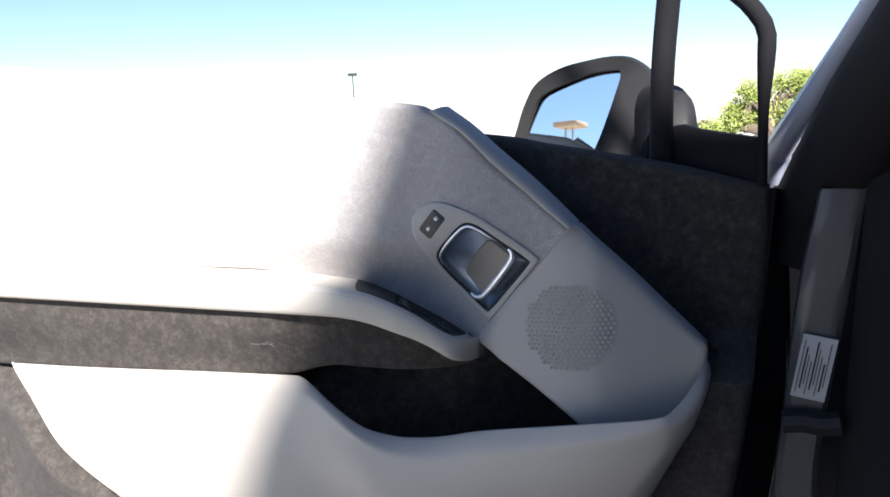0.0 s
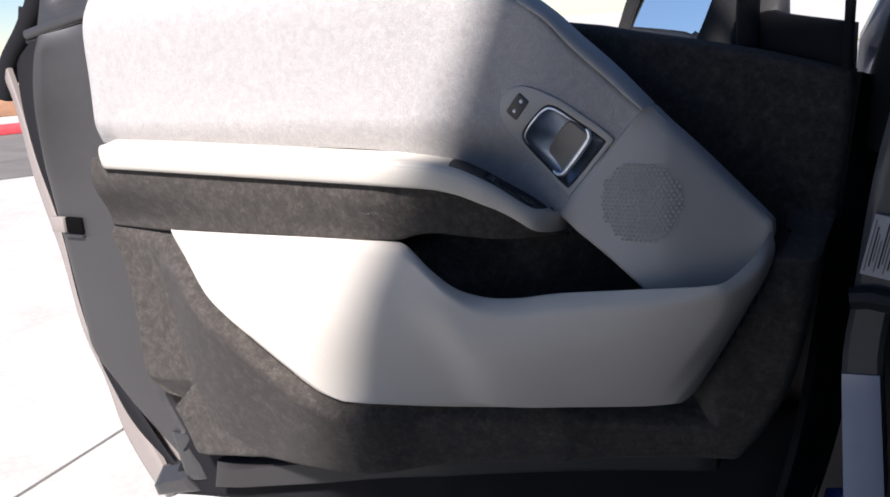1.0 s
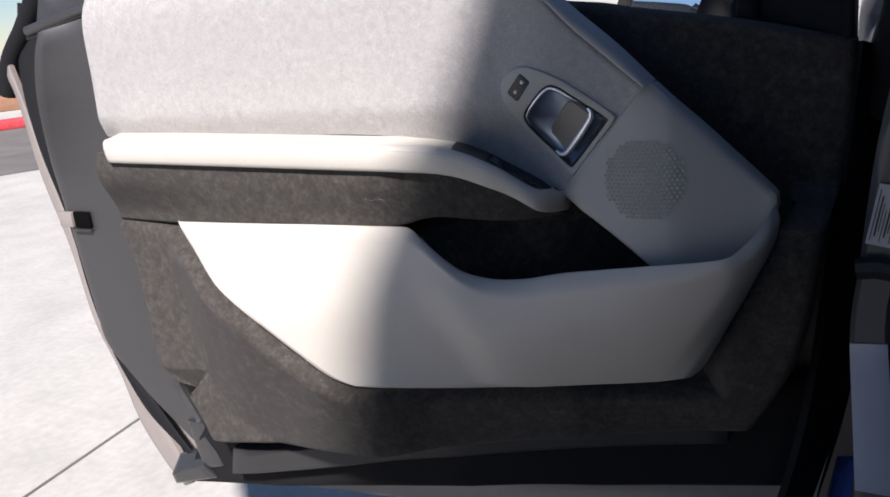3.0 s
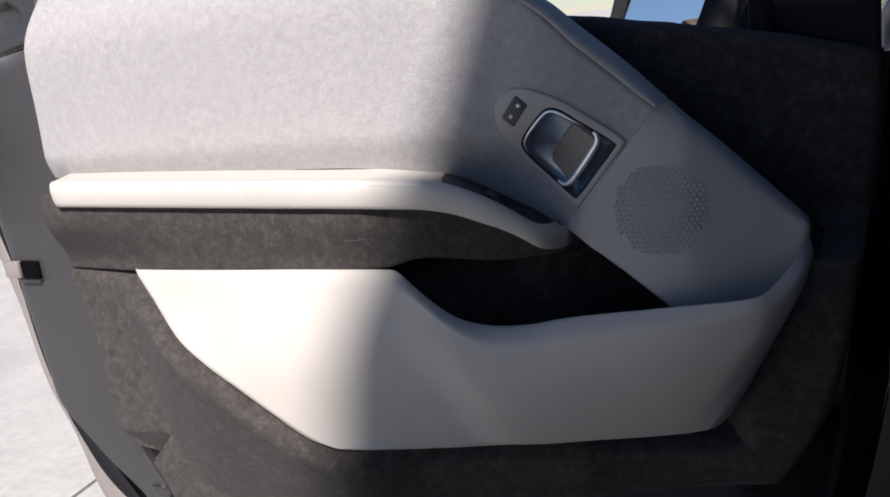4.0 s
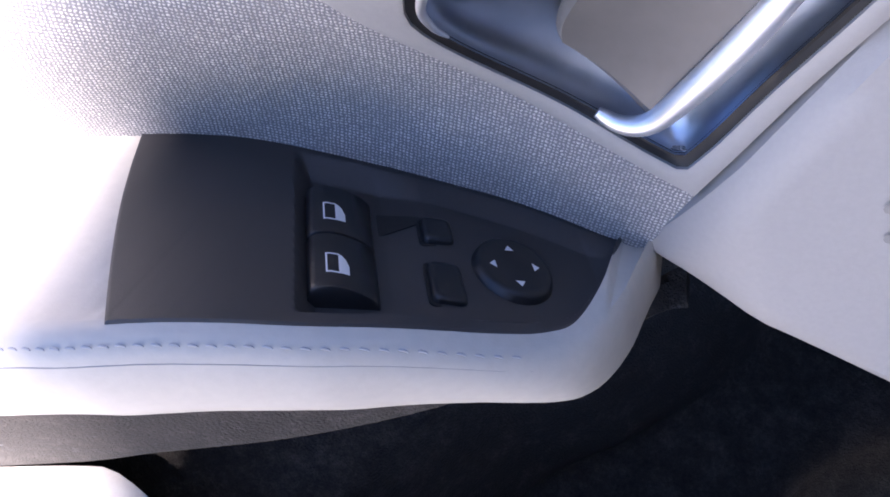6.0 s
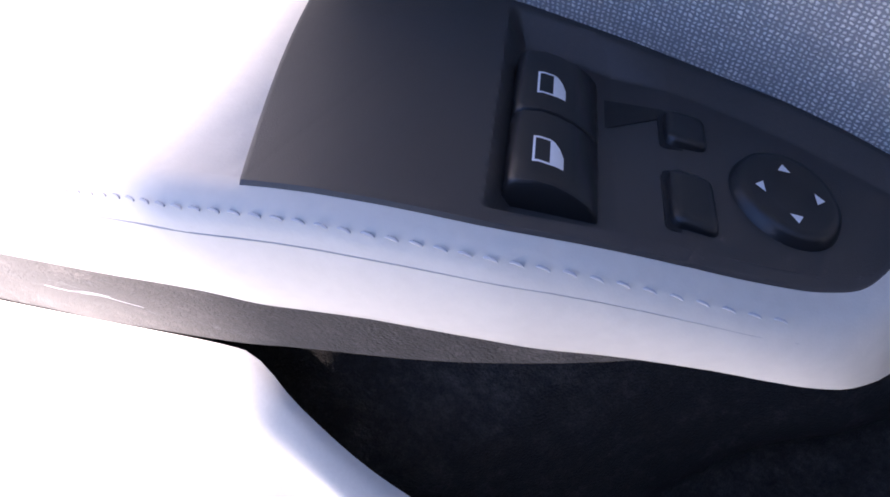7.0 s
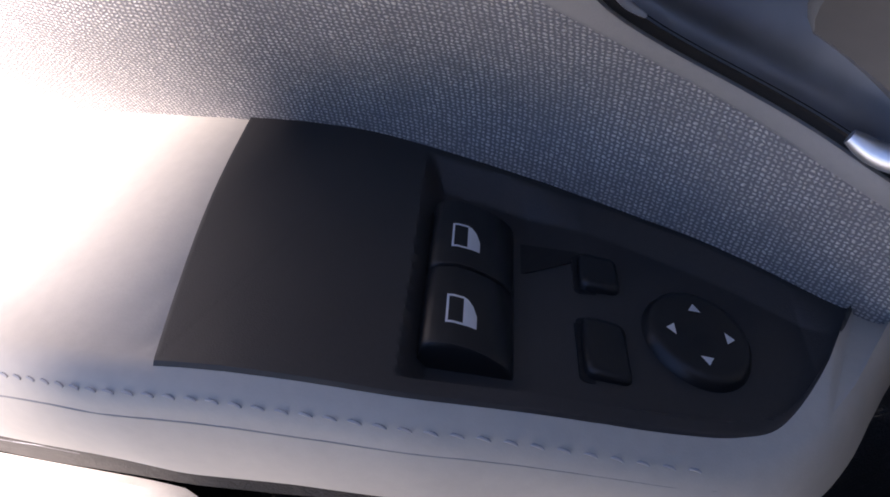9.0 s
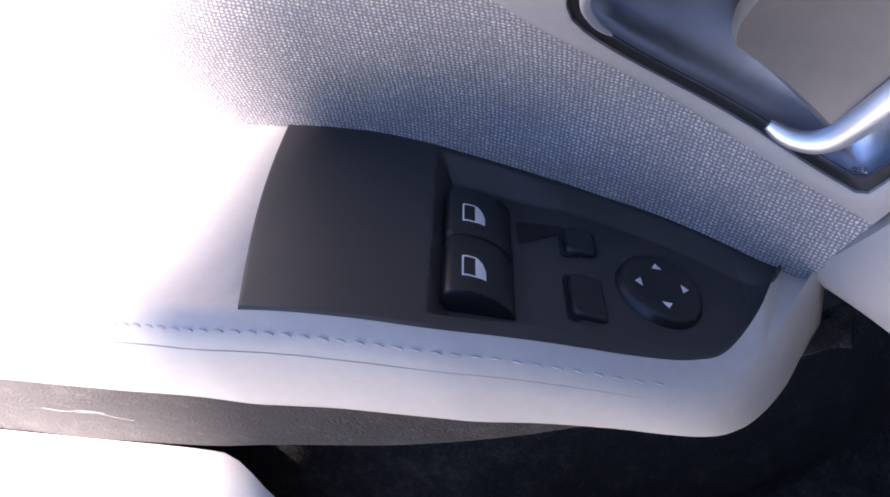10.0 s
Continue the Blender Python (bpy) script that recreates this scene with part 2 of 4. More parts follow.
# ---- ground and surroundings ----
def ground_sheet():
    bm = bmesh.new()
    n = 40
    rings = []
    for k in range(14):
        r = 0.6 * 1.9 ** k
        rings.append([V(r * math.cos(2 * math.pi * i / n), r * math.sin(2 * math.pi * i / n), 0) for i in range(n)])
    vs = [[bm.verts.new(p) for p in r] for r in rings]
    bm.faces.new(vs[0])
    for a, b in zip(vs, vs[1:]):
        for i in range(n):
            bm.faces.new((a[i], a[(i + 1) % n], b[(i + 1) % n], b[i]))
    g = part("ground", bm, CONCRETE, None, soft=False)
    tagged(g, "pale sunlit concrete paving with thin dark joints", "ground", kind="structure")
    for a, b in (((-1.58, -0.2), (-1.86, 1.75)), ((-1.86, 1.75), (-2.3, 4.6))):
        bm = bmesh.new()
        d = (Vector(b) - Vector(a)).normalized()
        s = V(-d.y, d.x, 0) * 0.006
        pts = [V(a[0], a[1], 0.003) - s, V(b[0], b[1], 0.003) - s, V(b[0], b[1], 0.003) + s, V(a[0], a[1], 0.003) + s]
        bm.faces.new([bm.verts.new(p) for p in pts])
        part("joint", bm, ASPHALT, g, "dark joint between slabs", soft=False)


def street():
    d = V(-5.0, 3.3, 0).normalized()
    across = V(-d.y, d.x, 0)
    turn = math.atan2(across.y, across.x)
    near, far = V(-7.9, 4.4, 0.004), V(-12.9, 7.7, 0.004)
    bm = bmesh.new()
    pts = [near - across * 2.5, near + across * 25, far + across * 25, far - across * 2.5]
    bm.faces.new([bm.verts.new(p) for p in pts])
    tagged(part("road", bm, ASPHALT, None, soft=False), "strip of grey worn asphalt beyond the paving", "road", kind="structure")
    m = Matrix.Translation(far) @ Matrix.Rotation(turn, 4, "Z")
    bm = bmesh.new()
    box(bm, (-2.5, -0.15, 0), (25, 0.15, 0.16), m, 0.02)
    tagged(part("kerb", bm, REDPAINT, None), "red painted concrete kerb along the road", "kerb", kind="structure")
    m = Matrix.Translation(far + d * 5) @ Matrix.Rotation(turn, 4, "Z")
    w = thing("garden_wall", "low brown masonry wall with a dark capping", "wall", kind="structure")
    bm = bmesh.new()
    box(bm, (-2.5, -0.15, 0), (9, 0.15, 0.55), m, 0.02)
    part("wall", bm, BRICKY, w)
    bm = bmesh.new()
    box(bm, (-2.5, -0.2, 0.55), (9, 0.2, 0.63), m, 0.01)
    part("capping", bm, DEEP, w)


def leafy_tree(place, height, spread, seed, label):
    rng = random.Random(seed)
    t = thing("tree", label, "tree")
    t.location = place
    bm = bmesh.new()
    trunk = [V(rng.uniform(-.1, .1) * k, rng.uniform(-.1, .1) * k, height * 0.5 * k / 6) for k in range(7)]
    tube(bm, trunk, lambda u: 0.16 * (1 - 0.55 * u), 8)
    tips = []
    for k in range(9):
        a = rng.uniform(0, 6.28)
        s = trunk[rng.randint(3, 6)]
        e = V(math.cos(a) * spread * rng.uniform(.4, .8), math.sin(a) * spread * rng.uniform(.4, .8), height * rng.uniform(.55, .9))
        tube(bm, [s.lerp(e, u) + V(0, 0, 0.3 * math.sin(u * 3.14)) for u in (0, .25, .5, .75, 1)], lambda u: 0.07 * (1 - 0.8 * u), 5)
        tips.append(e)
    part("trunk", bm, BARK, t)
    verts, faces = [], []
    for k in range(6000):
        c = rng.choice(tips)
        p = c + Vector([rng.gauss(0, spread * 0.24) for _ in range(3)])
        s = rng.uniform(0.015, 0.04)
        a = Vector([rng.gauss(0, 1) for _ in range(3)]).normalized()
        b = a.orthogonal().normalized()
        i = len(verts)
        verts += [p - a * s, p + b * s * 0.45, p + a * s, p - b * s * 0.45]
        faces.append((i, i + 1, i + 2, i + 3))
    me = bpy.data.meshes.new("crown")
    me.from_pydata(verts, [], faces)
    me.materials.append(LEAF)
    c = new("crown", me)
    c.parent = t
    return t


def canopy():
    c = thing("canopy", "tan parking canopy on two slim steel legs", "canopy")
    m = Matrix.Translation((-8.0, -40.0, 0)) @ Matrix.Rotation(radians(20), 4, "Z")
    bm = bmesh.new()
    box(bm, (-0.65, -0.6, 7.75), (0.65, 0.6, 8.02), m, 0.05)
    part("roof", bm, TAN, c)
    for x in (-0.26, 0.14):
        bm = bmesh.new()
        box(bm, (x - 0.045, -0.045, 0), (x + 0.045, 0.045, 7.75), m, 0.02)
        part("leg", bm, PALE, c)


ground_sheet()
street()
leafy_tree((0.42, 14.0, 0), 1.42, 0.40, 5, "leafy green tree standing beyond the car")
leafy_tree((1.15, 14.6, 0), 1.60, 0.42, 9, "bushy green tree standing beyond the car")
leafy_tree((-0.30, 16.0, 0), 0.66, 0.45, 12, "low yellow-green shrub far beyond the car")
canopy()


def street_lamp():
    t = thing("street_lamp", "thin grey street lamp far across the road", "street lamp")
    t.location = (-25.6, 53.6, 0)
    bm = bmesh.new()
    tube(bm, [V(0, 0, 0.02 + k * 0.62) for k in range(7)], lambda u: 0.07 - 0.03 * u, 8)
    part("pole", bm, JAMB, t)
    bm = bmesh.new()
    box(bm, (-0.3, -0.2, 3.72), (0.3, 0.2, 3.92), bevel=0.05)
    part("lamp_head", bm, JAMB, t)


street_lamp()

# ---- the car ----
car = thing("car", "pale car with its front door swung wide open", "car")


def car_body():
    # unseen roof, added to cast the shadow that crosses the door
    bm = bmesh.new()
    ring = []
    for y in np.linspace(-3.4, -0.45, 40):
        # side edge bent along its length to steer that shadow line
        x = table(y, (-3.4, -1.32, -1.205, -1.11, -1.025, -0.88, -0.80, -0.75, -0.62, -0.45), (0.575, 0.575, 0.556, 0.524, 0.506, 0.512, 0.511, 0.505, 0.495, 0.489))
        ring.append([V(x + 0.004, y, 1.844), V(x, y, 1.855), V(x, y, 1.918), V(x + 0.014, y, 1.93), V(2.286, y, 1.93), V(2.3, y, 1.918), V(2.3, y, 1.84)])
    loft(bm, ring)
    part("roof", bm, CARWHITE, car)
    # unseen headliner, kept dark to cut light bounced off the white roof
    bm = bmesh.new()
    box(bm, (0.60, -3.3, 1.80), (2.2, -0.5, 1.838), bevel=0.01)
    part("headliner", bm, LINER, car, "unseen grey headliner that cuts bounced light")
    bm = bmesh.new()
    box(bm, (0.535, -3.4, 0.35), (0.60, -1.42, 1.84), bevel=0.02)
    part("side_wall", bm, CARWHITE, car)
    # unseen windowless wall, added to block light from the far side
    bm = bmesh.new()
    box(bm, (2.2, -3.4, 0.35), (2.3, 0.6, 1.84), bevel=0.02)
    part("far_side_blocker", bm, LINER, car)
    bm = bmesh.new()
    box(bm, (0.6, -3.4, 0.35), (2.2, -3.3, 1.84))
    part("rear_wall", bm, LINER, car)
    bm = bmesh.new()
    box(bm, (0.64, -3.3, 0.35), (2.2, 0.3, 0.42))
    part("car_floor", bm, TRIM, car)
    bm = bmesh.new()
    box(bm, (0.56, -1.42, 0.30), (0.66, 0.25, 0.42), bevel=0.015)
    part("door_sill", bm, BLUE, car, "dark blue door sill")
    # pillar that carries the hinges
    bm = bmesh.new()
    shell(bm, coons([(0.575, 0.10, 0.34), (0.630, 0.10, 0.34)], [(0.630, 0.10, 0.34), (0.614, 0.10, 0.644), (0.601, 0.10, 0.81), (0.604, 0.10, 0.876), (0.622, 0.10, 1.0), (0.645, 0.10, 1.17)], [(0.600, 0.10, 1.17), (0.645, 0.10, 1.17)],
                    [(0.575, 0.10, 0.34), (0.564, 0.10, 0.637), (0.555, 0.10, 0.81), (0.563, 0.10, 0.903), (0.578, 0.10, 1.05), (0.600, 0.10, 1.17)], 8, 30), 0.03, 0.006)
    part("hinge_pillar", bm, PILLAR, car, "grey painted hinge pillar")
    bm = bmesh.new()
    shell(bm, coons([(0.567, 0.095, 0.60), (0.617, 0.095, 0.60)], [(0.617, 0.095, 0.60), (0.612, 0.095, 0.644), (0.598, 0.095, 0.808)], [(0.556, 0.095, 0.805), (0.598, 0.095, 0.808)], [(0.567, 0.095, 0.60), (0.565, 0.095, 0.64), (0.556, 0.095, 0.805)], 6, 12), 0.004, 0.002)
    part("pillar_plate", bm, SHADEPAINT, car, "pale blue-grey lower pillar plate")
    bm = bmesh.new()
    turn = Matrix.Translation((0.570, 0, 0.937)) @ Matrix.Rotation(radians(10.5), 4, "Y")
    box(bm, (0, 0.092, 0), (0.036, 0.096, 0.074), turn)
    lab = part("type_label", bm, PAPER, car, "printed white sticker with unreadable lines")
    for k in range(9):
        bm = bmesh.new()
        wide = 0.0009 + 0.0008 * (k % 3 == 1)
        box(bm, (0.0030 + 0.0034 * k, 0.0912, 0.005 + 0.006 * (k * 7 % 3)), (0.0030 + wide + 0.0034 * k, 0.0916, 0.068 - 0.008 * (k * 5 % 4)), turn)
        part("print_line", bm, DEEP, lab)
    bm = bmesh.new()
    tube(bm, [V(0.562 + 0.02 * k, 0.09, 0.905 + 0.003 * (k % 2)) for k in range(4)], 0.014, 8)
    part("door_check", bm, DEEP, car, "black door check strap")
    bm = bmesh.new()
    shell(bm, coons([(0.606, 0.09, 0.34), (0.76, -0.08, 0.34)], [(0.76, -0.08, 0.34), (0.76, -0.02, 1.2)], [(0.645, 0.09, 1.19), (0.76, -0.02, 1.2)], [(0.606, 0.09, 0.34), (0.613, 0.09, 0.64), (0.645, 0.09, 1.19)], 8, 12), 0.03, 0.006)
    part("kick_panel", bm, TRIM, car)
    # dark sheet added behind the hinge gap to stand for its shade
    bm = bmesh.new()
    shell(bm, coons([(0.33, 0.40, 0.02), (0.66, 0.20, 0.02)], [(0.66, 0.20, 0.02), (0.70, 0.20, 1.17)], [(0.555, 0.29, 1.155), (0.70, 0.20, 1.17)], [(0.33, 0.40, 0.02), (0.48, 0.34, 0.6), (0.555, 0.29, 1.155)], 4, 8), 0.02)
    part("hinge_gap_backing", bm, LEDGE, car, "black sheet added to darken the hinge gap")
    bm = bmesh.new()
    shell(bm, coons([(0.500, 0.22, 0.40), (0.548, 0.16, 0.40)], [(0.548, 0.16, 0.40), (0.556, 0.16, 0.52), (0.560, 0.16, 0.60)], [(0.53, 0.22, 0.56), (0.560, 0.16, 0.60)], [(0.500, 0.22, 0.40), (0.53, 0.22, 0.56)], 6, 8), 0.02, 0.006)
    part("wing_edge", bm, BLUE, car, "dark blue edge below the hinge")
    bm = bmesh.new()
    box(bm, (0.76, -0.05, 0.62), (2.2, 0.6, 1.14), bevel=0.05)
    part("dashboard", bm, TRIM, car)
    # windscreen pillar: outside strip in shade-tinted paint, dark trim inside
    bm = bmesh.new()
    tube(bm, [V(0.553, 0.33, 1.10), V(0.558, 0.30, 1.20), V(0.621, 0.10, 1.325), V(0.684, -0.10, 1.45), V(0.747, -0.30, 1.575), V(0.80, -0.46, 1.68)], lambda u: 0.026 - 0.016 * min(1, u * 2.2), 10)
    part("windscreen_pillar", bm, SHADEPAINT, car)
    bm = bmesh.new()
    tube(bm, [V(0.596, 0.26, 1.07), V(0.610, 0.24, 1.145), V(0.650, 0.06, 1.262), V(0.706, -0.14, 1.385), V(0.770, -0.34, 1.51), V(0.830, -0.50, 1.62)], 0.054, 16)
    part("pillar_trim", bm, TRIM, car)
    bm = bmesh.new()
    box(bm, (0.66, 0.42, 0.45), (2.2, 1.3, 1.08), bevel=0.12, seg=4)
    part("front_wing", bm, CARWHITE, car)


car_body()

# ---- the open door ----
door = thing("front_door", "open car door with pale grey panels, cloth and dark felt lining", "car door")


FOLD = (V(-0.566, 0, 0.685), V(-0.427, 0, 0.698), V(-0.507, 0, 0.630))


def fold(x, z):
    """Pressed facet near the lower corner: sinks from its upper edge to the crease."""
    a, b, c = FOLD
    d = (b.x - a.x) * (c.z - a.z) - (c.x - a.x) * (b.z - a.z)
    u = ((x - a.x) * (c.z - a.z) - (c.x - a.x) * (z - a.z)) / d
    v = ((b.x - a.x) * (z - a.z) - (x - a.x) * (b.z - a.z)) / d
    w = 1 - u - v
    if min(u, v, w) < 0:
        return 0.0
    return 0.034 * v * min(1.0, w / 0.05 + 0.4) * min(1.0, u / 0.12)


def felt_depth(x, z):
    y = table(x, (-0.7, 0.18, 0.27, 0.45, 0.56), (0.0, 0.002, 0.07, 0.13, 0.165))
    # leans out towards the bin, then fuller below
    y -= 0.030 * (1 - smooth(0.963, 1.05, z)) * (1 - smooth(0.2, 0.3, x))
    y -= 0.016 * (1 - smooth(0.945, 0.962, z)) * (1 - smooth(-0.05, 0.35, x))
    # drawn in under the bin
    if -0.12 < x < 0.44 and z < 0.82:
        under = table(x, (-0.12, -0.035, 0.125, 0.374, 0.44), (-0.055, -0.048, -0.010, 0.033, 0.06))
        y += max(0.0, under - y) * (1 - smooth(0.76, 0.82, z))
    # open pocket behind the bin, running up behind the strip
    y += 0.085 * (1 - smooth(1.03, 1.06, z)) * smooth(0.02, 0.15, x) * smooth(0.76, 0.80, z) * (1 - smooth(0.36, 0.42, x))
    y += 0.020 * smooth(0.966, 0.976, z) * (1 - smooth(0.16, 0.24, x)) * smooth(-0.60, -0.58, x)
    # set back behind the cloth
    return y + fold(x, z) + 0.035 * smooth(arm_z(x) - 0.030, arm_z(x) - 0.014, z) * (1 - smooth(0.24, 0.30, x))


LIP_X = (-0.6, -0.43, -0.3, -0.2, -0.12, -0.05, 0.018, 0.034, 0.06, 0.09, 0.122, 0.149, 0.19, 0.262)
LIP_Z = (0.960, 0.961, 0.969, 0.972, 0.973, 0.974, 0.978, 0.984, 0.994, 0.993, 0.989, 0.985, 0.984, 0.990)
LIP_Y = (-0.036, -0.048, -0.066, -0.070, -0.068, -0.066, -0.062, -0.063, -0.066, -0.062, -0.054, -0.0448, -0.028, 0.015)


def lip_z(x):
    return even(x, 0.01, LIP_X, LIP_Z)


def lip_y(x):
    return even(x, 0.01, LIP_X, LIP_Y)


def strip_y(x, f):
    """The strip leans out from its lip to the armrest."""
    lean = max(0.006, lip_y(x) - arm_y(x) - 0.014) * (1 - smooth(-0.02, 0.12, x)) + 0.006 * smooth(-0.02, 0.12, x) * (1 - smooth(0.15, 0.25, x))
    return lip_y(x) - lean * smooth(0.0, 0.8, f)


def felt_strip():
    """The upper strip of felt between the armrest and the bin, with a clean lower lip."""
    xs = list(np.linspace(-0.600, 0.250, 140)[:138])
    g = []
    for j in range(26):
        row = []
        for x in xs:
            top = arm_z(x) - 0.020
            f = (j / 25) ** 1.6
            z = lip_z(x) + (top - lip_z(x)) * f
            y = strip_y(x, f) + 0.001 * noise.noise(V(x, 0, z) * 16)
            left = -0.548 - 0.040 * (1 - f)
            row.append(V(left + (x + 0.600) * (0.250 - left) / 0.850, y, z))
        g.append(row)
    bm = bmesh.new()
    shell(bm, g, 0.012, 0.005, sides=(1, 0, 0, 0))
    fs = part("felt_strip", bm, FELT, door, "dark felt strip below the armrest")
    # two pale hairs caught in the felt
    for line in ([(-0.0085, -0.0420, 1.0184), (0.0019, -0.0420, 1.0186), (0.0057, -0.0420, 1.0126), (0.0095, -0.0420, 1.0084)], [(-0.0254, -0.0420, 1.0198), (-0.0146, -0.0420, 1.0181), (-0.0015, -0.0420, 1.0215), (0.0063, -0.0420, 1.0185)]):
        bm = bmesh.new()
        pts = spline(line, 20)
        for p in pts:
            p.y = strip_y(p.x, ((p.z - lip_z(p.x)) / (arm_z(p.x) - 0.020 - lip_z(p.x)))) - 0.0012
        tube(bm, pts, 0.00006, 5)
        part("lint", bm, THREAD, fs, "thin pale hair")


def lining():
    left = [(-0.456, 0, 0.552), (-0.466, 0, 0.562), (-0.478, 0, 0.591), (-0.503, 0, 0.637), (-0.532, 0, 0.658), (-0.556, 0, 0.682), (-0.564, 0, 0.715), (-0.563, 0, 0.828),
            (-0.576, 0, 0.912), (-0.600, 0, 0.965), (-0.618, 0, 1.05), (-0.60, 0, 1.20)]
    right = [(0.44, 0, 0.672), (0.475, 0, 0.73), (0.508, 0, 0.817), (0.537, 0, 1.007), (0.547, 0, 1.10), (0.548, 0, 1.168)]
    bottom = [(-0.456, 0, 0.552), (-0.408, 0, 0.557), (-0.25, 0, 0.586), (-0.057, 0, 0.617), (0.175, 0, 0.648), (0.44, 0, 0.672)]
    top = [(-0.60, 0, 1.20), (0.0, 0, 1.245), (0.13, 0, 1.262), (0.205, 0, 1.248), (0.28, 0, 1.234), (0.417, 0, 1.204), (0.49, 0, 1.184), (0.548, 0, 1.168)]
    g = coons(bottom, right, top, left, 190, 170)
    for row in g:
        for p in row:
            p.y = felt_depth(p.x, p.z) + 0.0015 * noise.noise(p * 14)
    # keep the felt behind the bin that is set into it
    face = np.array([tuple(p) for row in bin_grid(90, 60) for p in row])
    for row in g:
        pts = np.array([(p.x, p.z) for p in row])
        d = (pts[:, None, 0] - face[None, :, 0]) ** 2 + (pts[:, None, 1] - face[None, :, 2]) ** 2
        near = d.argmin(1)
        for p, k, q in zip(row, near, d.min(1)):
            gap = math.sqrt(q)
            p.y = max(p.y, face[k, 1] + 0.011 - 0.6 * max(0.0, gap - 0.008))
            # swells out round the bin to a soft ridge
            swell = (1 - smooth(0.90, 0.965, p.z)) * (1 - smooth(-0.04, 0.20, p.x))
            if k < 90 or k % 90 in (0, 89):
                swell = max(swell, 0.8 * (1 - smooth(0.96, 1.0, p.z)) * smooth(0.36, 0.42, p.x), 0.8 * (1 - smooth(0.72, 0.76, p.z)))
            proud = 0.018 * (1 - smooth(-0.10, 0.05, p.x)) * smooth(0.005, 0.022, gap)
            ridge = face[k, 1] + 0.006 - proud + 0.38 * max(0.0, gap - 0.028)
            p.y += swell * (min(p.y, max(ridge, -0.15)) - p.y)
    bm = bmesh.new()
    shell(bm, g, 0.02, 0.012)
    part("felt_lining", bm, FELT, door, "dark grey felt lining")


def cloth_depth(x, z):
    low = table(x, (-0.6, 0.0, 0.066, 0.086, 0.116, 0.156, 0.19, 0.235, 0.34), (0.005, 0.005, 0.002, 0.002, 0.006, 0.008, 0.006, 0.001, -0.0078))
    return low - 0.024 * smooth(1.065, 1.14, z) * (1 - smooth(0.20, 0.34, x)) + 0.035 * smooth(1.25, 1.40, z) ** 2


HU, HV, HN = V(0.755, 0, -0.656), V(0.656, 0, 0.755), V(0, -1, 0)
H0 = V(0.235, -0.0025, 1.113)


def cloth():
    bottom = [(-0.62, 0, 1.10), (-0.3, 0, 1.096), (-0.05, 0, 1.093), (0.06, 0, 1.076), (0.11, 0, 1.066), (0.158, 0, 1.046), (0.2, 0, 1.025), (0.2275, 0, 1.0115)]
    right = [(0.2275, 0, 1.0115), (0.2845, 0, 1.0795), (0.341, 0, 1.144)]
    top = [(-0.575, 0, 1.385), (-0.2, 0, 1.338), (0.134, 0, 1.291), (0.194, 0, 1.277), (0.2297, 0, 1.2520), (0.2616, 0, 1.2175), (0.3099, 0, 1.1720), (0.341, 0, 1.144)]
    left = [(-0.62, 0, 1.10), (-0.612, 0, 1.194), (-0.605, 0, 1.308), (-0.575, 0, 1.385)]
    g = coons(bottom, right, top, left, 210, 90)
    for row in g:
        for p in row:
            p.y = cloth_depth(p.x, p.z)
            u, v = (p - H0).dot(HU), (p - H0).dot(HV)
            if ((u - 0.009) / 0.046) ** 4 + ((v + 0.003) / (0.0395 + 0.05 * (u - 0.009))) ** 4 < 1:
                p.y += 0.045
    bm = bmesh.new()
    shell(bm, g, 0.004, 0.008, sides=(0, 0, 1, 1))
    part("cloth_panel", bm, CLOTH, door, "grey melange woven cloth panel")


